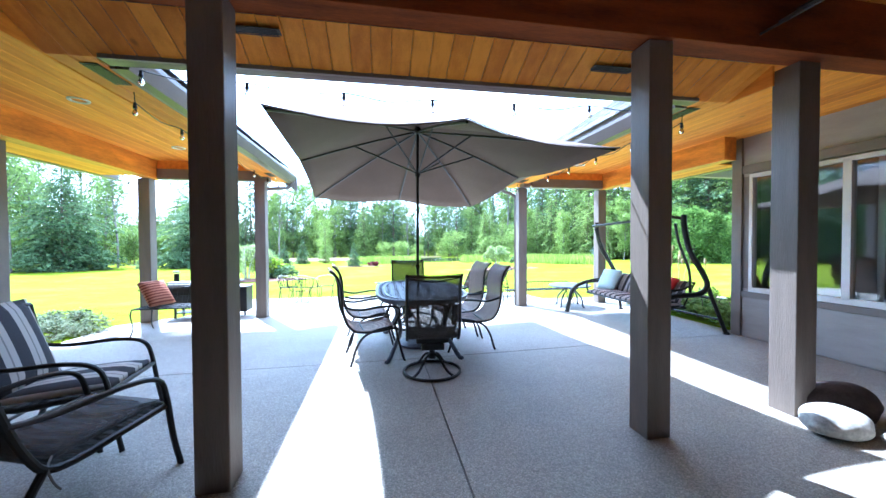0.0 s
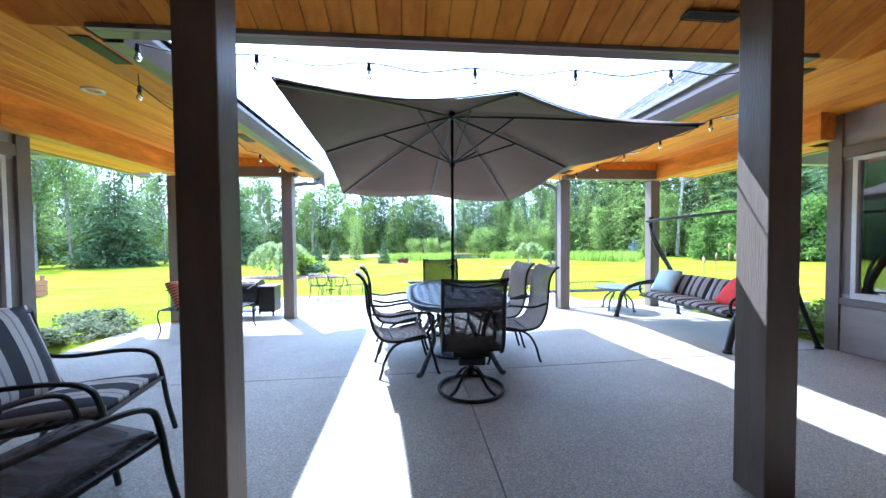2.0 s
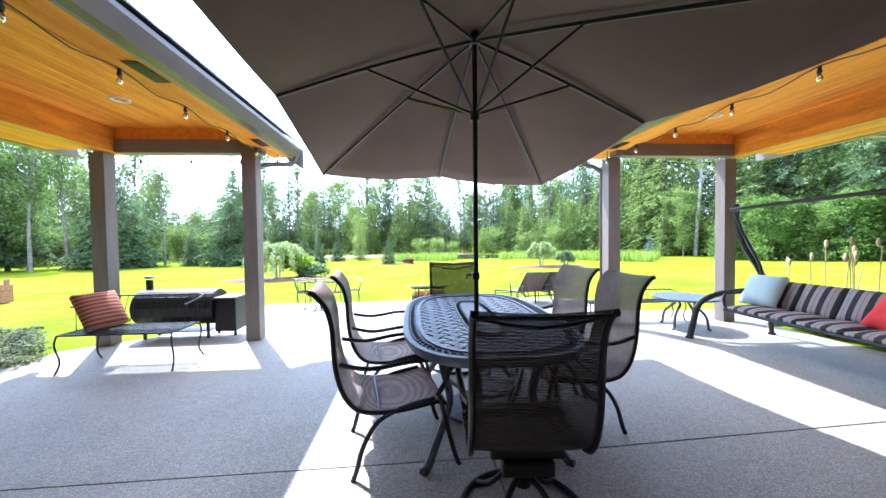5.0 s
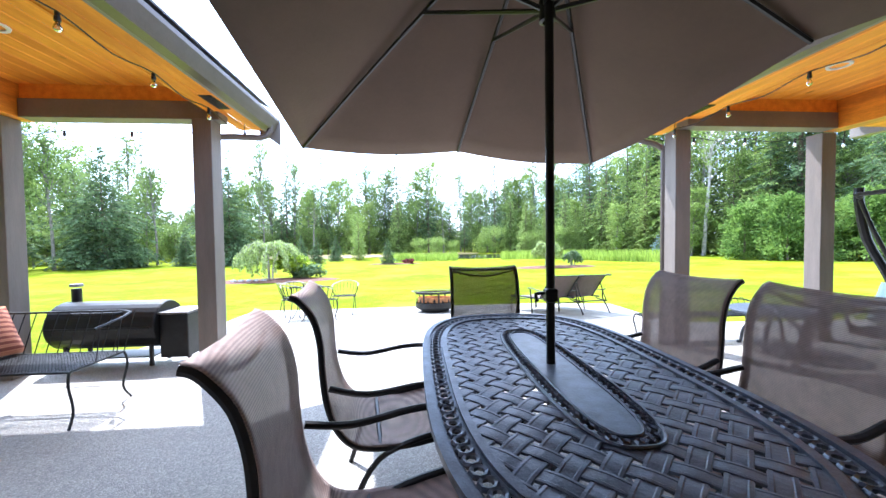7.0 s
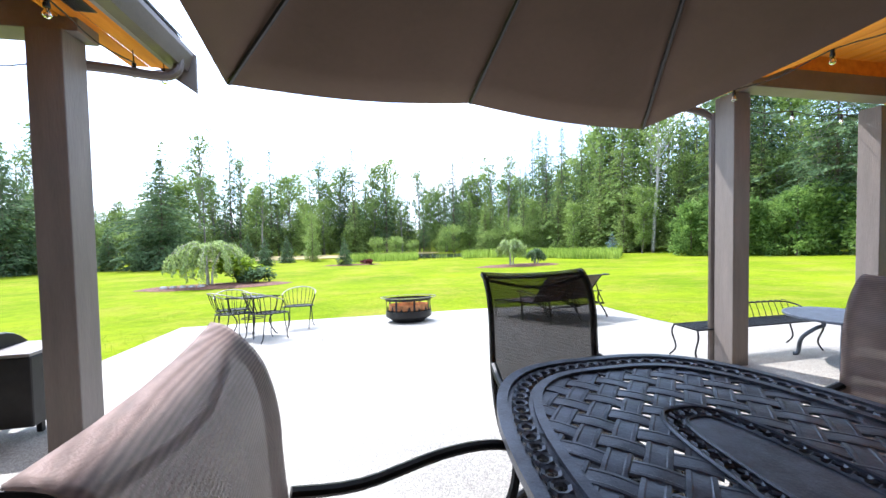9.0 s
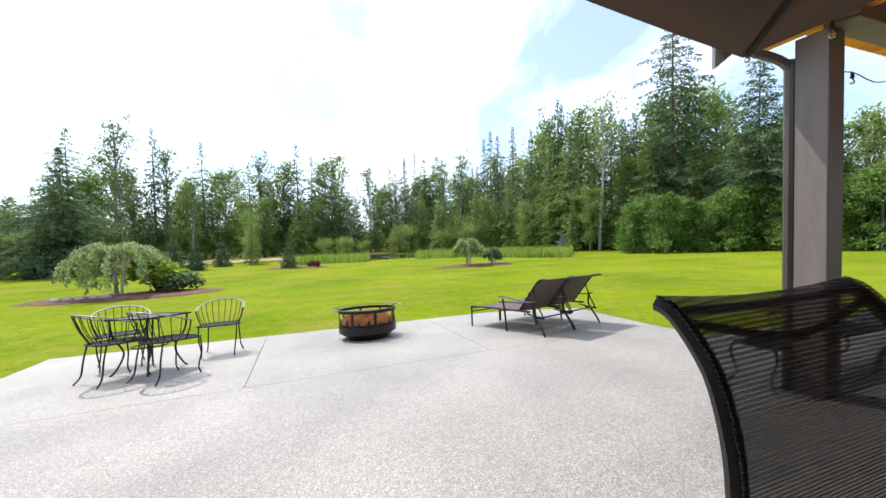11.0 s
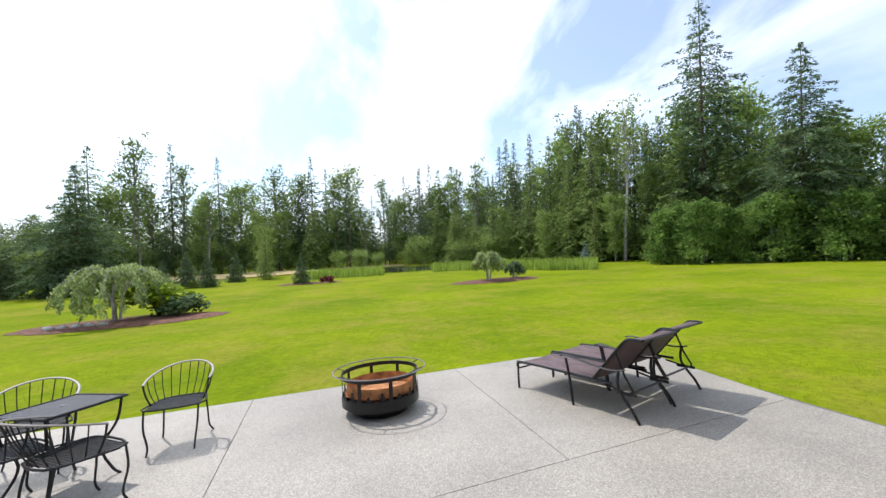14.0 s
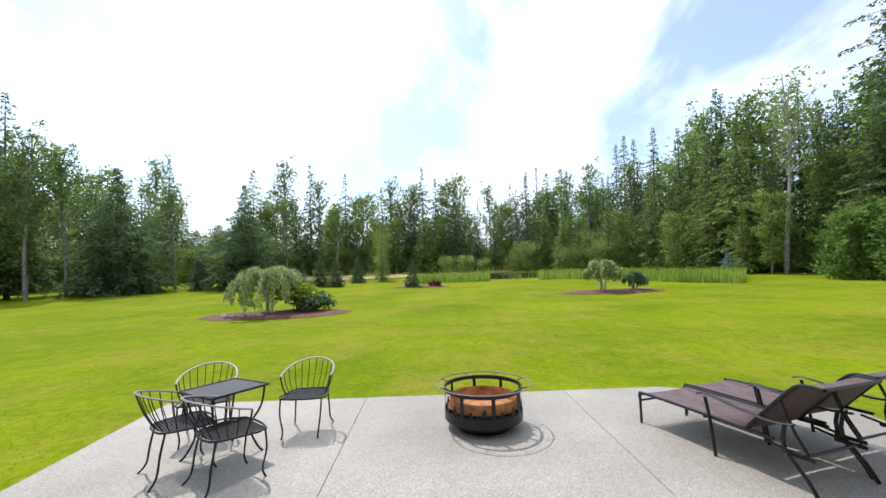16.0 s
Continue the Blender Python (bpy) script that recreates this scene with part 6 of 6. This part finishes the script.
# ---------- fire pit ----------
def fire_pit():
    t = thing("fire_pit", slope_pose(-0.10, 11.58, 8), "round black steel fire pit with cut-out panels and a rusty bowl", "fire pit")
    R, z0, z1, n = 0.44, 0.12, 0.46, 48
    part("rim_band", lathe(bmesh.new(), [(R, z1), (R + 0.012, z1), (R + 0.012, z1 - 0.045), (R, z1 - 0.045), (R, z1)], n), M_BLACK, t)
    part("mid_band", lathe(bmesh.new(), [(R, z0 + 0.09), (R + 0.01, z0 + 0.09), (R + 0.01, z0 - 0.01), (R, z0 - 0.01)], n), M_BLACK, t)
    part("bowl", lathe(bmesh.new(), [(R - 0.004, z0 + 0.02), (R * 0.96, z0 - 0.03), (R * 0.8, z0 - 0.07), (0.001, z0 - 0.09)], n), M_BLACK, t)
    part("ash_pan", lathe(bmesh.new(), [(R - 0.02, z0 + 0.12), (R * 0.9, z0 + 0.10), (0.001, z0 + 0.09)], n), M_RUSTPAN, t, "rusty ash-covered pan")
    part("inner_screen", lathe(bmesh.new(), [(R - 0.05, z0 + 0.1), (R - 0.05, z1 - 0.12)], n), M_RUSTPAN, t, "rust-coloured inner wall")
    part("foot_ring", lathe(bmesh.new(), [(0.30, 0.0), (0.31, 0.0), (0.33, 0.07), (0.31, 0.075)], n), M_BLACK, t)
    part("guard_ring", tubem([(0.54 * math.cos(k * 0.2618), 0.54 * math.sin(k * 0.2618), z1 + 0.02) for k in range(24)], 0.007, 6, 2, True), M_FASCIA, t, "thin grey steel guard ring")
    for k in range(8):
        a = k * 0.7854 + 0.2
        part("ring_strut", tubem([(R * math.cos(a), R * math.sin(a), z1 - 0.01), (0.54 * math.cos(a), 0.54 * math.sin(a), z1 + 0.02)], 0.006, 5, 1), M_BLACK, t)
    rnd2 = random.Random(3)
    for k in range(8):
        a0 = k * 0.7854
        bm = bmesh.new()
        prev = None
        for i in range(3):
            a = a0 - 0.045 + 0.045 * i
            row = [bm.verts.new((R * math.cos(a), R * math.sin(a), z)) for z in (z0 + 0.08, z1 - 0.04)] + [bm.verts.new(((R + 0.008) * math.cos(a), (R + 0.008) * math.sin(a), z)) for z in (z1 - 0.04, z0 + 0.08)]
            if prev:
                for q in range(4):
                    bm.faces.new((prev[q], prev[(q + 1) % 4], row[(q + 1) % 4], row[q]))
            prev = row
        part("upright", bm, M_BLACK, t)
        # pine silhouettes and low hills cut in each panel
        for j in range(2):
            ac = a0 + 0.2 + 0.33 * j + 0.05 * rnd2.random()
            h = 0.07 + 0.06 * rnd2.random()
            bm = bmesh.new()
            outline = []
            for lev in range(4):
                f = lev / 4
                outline += [(0.045 * (1 - f) + 0.008, f), (0.022 * (1 - f) + 0.004, f + 0.2)]
            pts = [(q, z0 + 0.085 + h * min(f, 1)) for q, f in outline] + [(0, z0 + 0.085 + h * 1.05)] + [(-q, z0 + 0.085 + h * min(f, 1)) for q, f in outline[::-1]]
            bm.faces.new([bm.verts.new(((R + 0.004) * math.cos(ac + q / R), (R + 0.004) * math.sin(ac + q / R), z)) for q, z in pts])
            bmesh.ops.solidify(bm, geom=bm.faces[:], thickness=0.004)
            part("pine_cutout", bm, M_BLACK, t)
        bm = bmesh.new()
        N = 10
        lo_, hi_ = [], []
        for i in range(N + 1):
            a = a0 + 0.04 + 0.70 * i / N
            hh = z0 + 0.092 + 0.018 * abs(math.sin(i * 1.1 + k))
            lo_.append(bm.verts.new(((R + 0.003) * math.cos(a), (R + 0.003) * math.sin(a), z0 + 0.07)))
            hi_.append(bm.verts.new(((R + 0.003) * math.cos(a), (R + 0.003) * math.sin(a), hh)))
        for i in range(N):
            bm.faces.new((lo_[i], lo_[i + 1], hi_[i + 1], hi_[i]))
        part("hill_cutout", bm, M_BLACK, t)


fire_pit()


# ---------- chaise lounges ----------
def lounge(m):
    """A sling chaise: local y runs from the head (0) to the foot (1.62)."""
    t = thing("chaise_lounge", m, "plum-brown sling chaise lounge with raised back and dark frame", "lounge", "chaise lounges")
    w, z = 0.32, 0.34
    part("seat_sling", sheet([[(x * w, y, zz - 0.012 * (1 - x * x)) for x in (-1, -0.5, 0, 0.5, 1)] for y, zz in ((1.53, z - 0.035), (1.49, z), (1.2, z + 0.005), (0.8, z), (0.42, z - 0.005))], 0.005), M_LOUNGE, t, "", True)
    back = [(0.40, z), (0.28, 0.48), (0.12, 0.66), (0.03, 0.755), (-0.04, 0.795), (-0.16, 0.79)]
    part("back_sling", sheet([[(x * w, y, zz - 0.01 * (1 - x * x)) for x in (-1, -0.5, 0, 0.5, 1)] for y, zz in [tuple(q[1:]) for q in curve_points([(0, a, b) for a, b in back], 3)]], 0.005), M_LOUNGE, t, "", True)
    for s in (-1, 1):
        x = s * (w + 0.012)
        part("side_rail", tubem([(x, 1.535, z - 0.06), (x, 1.525, z - 0.02), (x, 1.48, z), (x, 1.0, z + 0.002), (x, 0.2, z - 0.01)], 0.016, 8, 3), M_BLACK, t)
        part("back_rail", tubem([(x, a, b) for a, b in back], 0.015, 8, 3), M_BLACK, t)
        part("leg", tubem([(x, 1.49, z), (x, 1.525, z - 0.04), (x, 1.535, 0.0)], 0.014, 7, 2), M_BLACK, t)
        part("leg", tubem([(x + s * 0.015, 0.73, 0.51), (x + s * 0.015, 0.70, 0.3), (x + s * 0.015, 0.68, 0.0)], 0.015, 7, 2), M_BLACK, t)
        part("leg", tubem([(x + s * 0.015, 0.10, 0.47), (x + s * 0.015, 0.12, 0.3), (x + s * 0.015, 0.0, 0.12), (x + s * 0.015, -0.06, 0.0)], 0.015, 7, 3), M_BLACK, t)
        part("arm", tubem([(x + s * 0.015, 0.80, 0.525), (x + s * 0.02, 0.70, 0.54), (x + s * 0.025, 0.45, 0.50), (x + s * 0.02, 0.2, 0.47), (x + s * 0.015, 0.04, 0.49)], 0.02, 8, 3, flat=0.5), M_BLACK, t)
        part("prop", tubem([(x - s * 0.02, 0.13, 0.64), (x - s * 0.02, 0.06, 0.42), (x - s * 0.02, 0.0, 0.26), (x - s * 0.02, 0.28, 0.30)], 0.011, 7, 3), M_BLACK, t)
        part("ratchet", boxm((x - s * 0.02 - 0.006, -0.04, 0.24), (x - s * 0.02 + 0.006, 0.16, 0.27), 0.003), M_BLACK, t)
    part("foot_bar", tubem([(-w, 1.53, z - 0.09), (w, 1.53, z - 0.09)], 0.011, 7, 1), M_BLACK, t)
    part("cross_bar", tubem([(-w, 0.78, z - 0.03), (w, 0.78, z - 0.03)], 0.012, 7, 1), M_BLACK, t)
    part("cross_bar", tubem([(-w, 0.02, 0.26), (w, 0.02, 0.26)], 0.011, 7, 1), M_BLACK, t)
    part("head_bar", tubem([(-w, -0.16, 0.79), (w, -0.16, 0.79)], 0.013, 7, 1), M_BLACK, t)
    return t


lg = lounge(slope_pose(2.437, 10.133, 16.0))
copy_thing(lg, slope_pose(3.137, 10.393, 16.0))


# ---------- edges of the porch ----------
def low_juniper(x, y, r, seed):
    rnd2 = random.Random(seed)
    t = thing("low_juniper", pose(x, y, lawn_z(x, y)), "low spreading grey-green juniper at the patio's edge", "shrub", "edge shrubs")
    bm, st = bmesh.new(), bmesh.new()
    for k in range(34):
        a, q = rnd2.random() * 6.283, r * rnd2.random() ** 0.5
        e = Vector((q * math.cos(a), q * math.sin(a), 0.06 + 0.14 * rnd2.random()))
        tube(st, [(0, 0, 0), tuple(e * 0.6), tuple(e)], 0.006, 4, 2, r_end=0.002)
        leaf_cloud(bm, e, (0.15, 0.15, 0.09), 75, 0.026, rnd2)
    part("stem", st, M_BARK, t)
    part("foliage", bm, M_JUNIPER, t)


M_JUNIPER = leafy("juniper_needles", (0.07, 0.10, 0.05), (0.25, 0.29, 0.17), 6)
for x, y, r in ((-5.35, 6.35, 0.55), (-5.6, 5.5, 0.5), (-5.9, 7.1, 0.4)):
    low_juniper(x, y, r, int(-x * 10))
for i, (x, y) in enumerate(((5.35, 4.9), (5.4, 5.6), (5.3, 6.3), (6.1, 5.3), (6.0, 6.2), (5.5, 6.85))):
    o = shrub("leafy_perennial", 0.5, 0.95, M_LEAF2, 60 + i, 1500, 0.04, "leafy green perennial clump beside the porch", "plant")
    o.matrix_basis = pose(x, y, lawn_z(x, y))


def seed_stalks():
    rnd2 = random.Random(8)
    for k in range(11):
        x, y = 5.6 + 0.8 * rnd2.random(), 6.3 + 1.3 * rnd2.random()
        h = 0.85 + 0.38 * rnd2.random()
        t = thing("dry_seed_stalk", pose(x, y, lawn_z(x, y)), "dry straw-coloured seed head on a tall stalk", "plant", "seed stalks")
        lean = 0.06 * rnd2.gauss(0, 1)
        part("stalk", tubem([(0, 0, 0), (lean * 0.4, 0, h * 0.6), (lean, 0, h)], 0.008, 5, 2), M_STRAW, t)
        part("seed_head", lathe(bmesh.new(), [(0.006, h - 0.02), (0.02, h), (0.026, h + 0.04), (0.018, h + 0.09), (0.003, h + 0.11)], 8), M_STRAW, t)


seed_stalks()


def boulder(x, y, r, seed, mat, label, sz=0.6):
    bm = bmesh.new()
    bmesh.ops.create_icosphere(bm, subdivisions=4, radius=r)
    for v in bm.verts:
        v.co *= 1 + 0.28 * noise.noise(v.co * 3.2 + Vector((seed, 0, 0))) + 0.08 * noise.noise(v.co * 11 + Vector((0, seed, 0)))
        v.co.z = max(-r * sz * 0.8, v.co.z * sz)
        v.co.x *= 1.4
    o = tagged(part("boulder", bm, mat, None, "", True), label, "rock")
    o.location = (x, y, r * sz * 0.8)
    return o


boulder(2.72, 1.98, 0.17, 2, material("pale_stone", (0.62, 0.6, 0.56), 0.8, vary=0.25, scale=4, color2=(0.2, 0.2, 0.19), bump=0.5, bump_scale=20), "pale grey boulder lying beside the porch post")
boulder(3.05, 2.15, 0.19, 5, material("dark_stone", (0.07, 0.05, 0.045), 0.8, vary=0.3, scale=5, bump=0.5, bump_scale=20), "dark brown boulder behind the pale one", 0.75)
boulder(2.98, 1.78, 0.07, 7, M_STONE, "small blue-grey stone beside the boulder")


def planter():
    t = thing("raised_planter", pose(-15.6, 14.9, lawn_z(-15.6, 14.9)), "weathered cedar raised planter box on the lawn", "planter")
    for k in range(3):
        for lo, hi in (((-1.3, -0.6, 0.02 + 0.2 * k), (1.3, -0.56, 0.21 + 0.2 * k)), ((-1.3, 0.56, 0.02 + 0.2 * k), (1.3, 0.6, 0.21 + 0.2 * k)), ((1.26, -0.555, 0.02 + 0.2 * k), (1.3, 0.555, 0.21 + 0.2 * k)), ((-1.3, -0.555, 0.02 + 0.2 * k), (-1.26, 0.555, 0.21 + 0.2 * k))):
            part("board", boxm(lo, hi, 0.004), M_CEDAR, t)
    for x in (-1.2, 1.2):
        for y in (-0.5, 0.5):
            part("corner_post", boxm((x - 0.05, y - 0.05, 0.0), (x + 0.05, y + 0.05, 0.80), 0.005), M_CEDAR, t)
    part("soil", boxm((-1.25, -0.55, 0.4), (1.25, 0.55, 0.55)), M_MULCH, t)
    for k in range(4):
        o = shrub("planter_herb", 0.45, 0.6, M_JUNIPER, 80 + k, 900, 0.05, "grey-green leafy herb in the planter", "plant")
        o.matrix_basis = pose(-16.4 + 0.55 * k, 14.9, lawn_z(-15.6, 14.9) + 0.53)


planter()
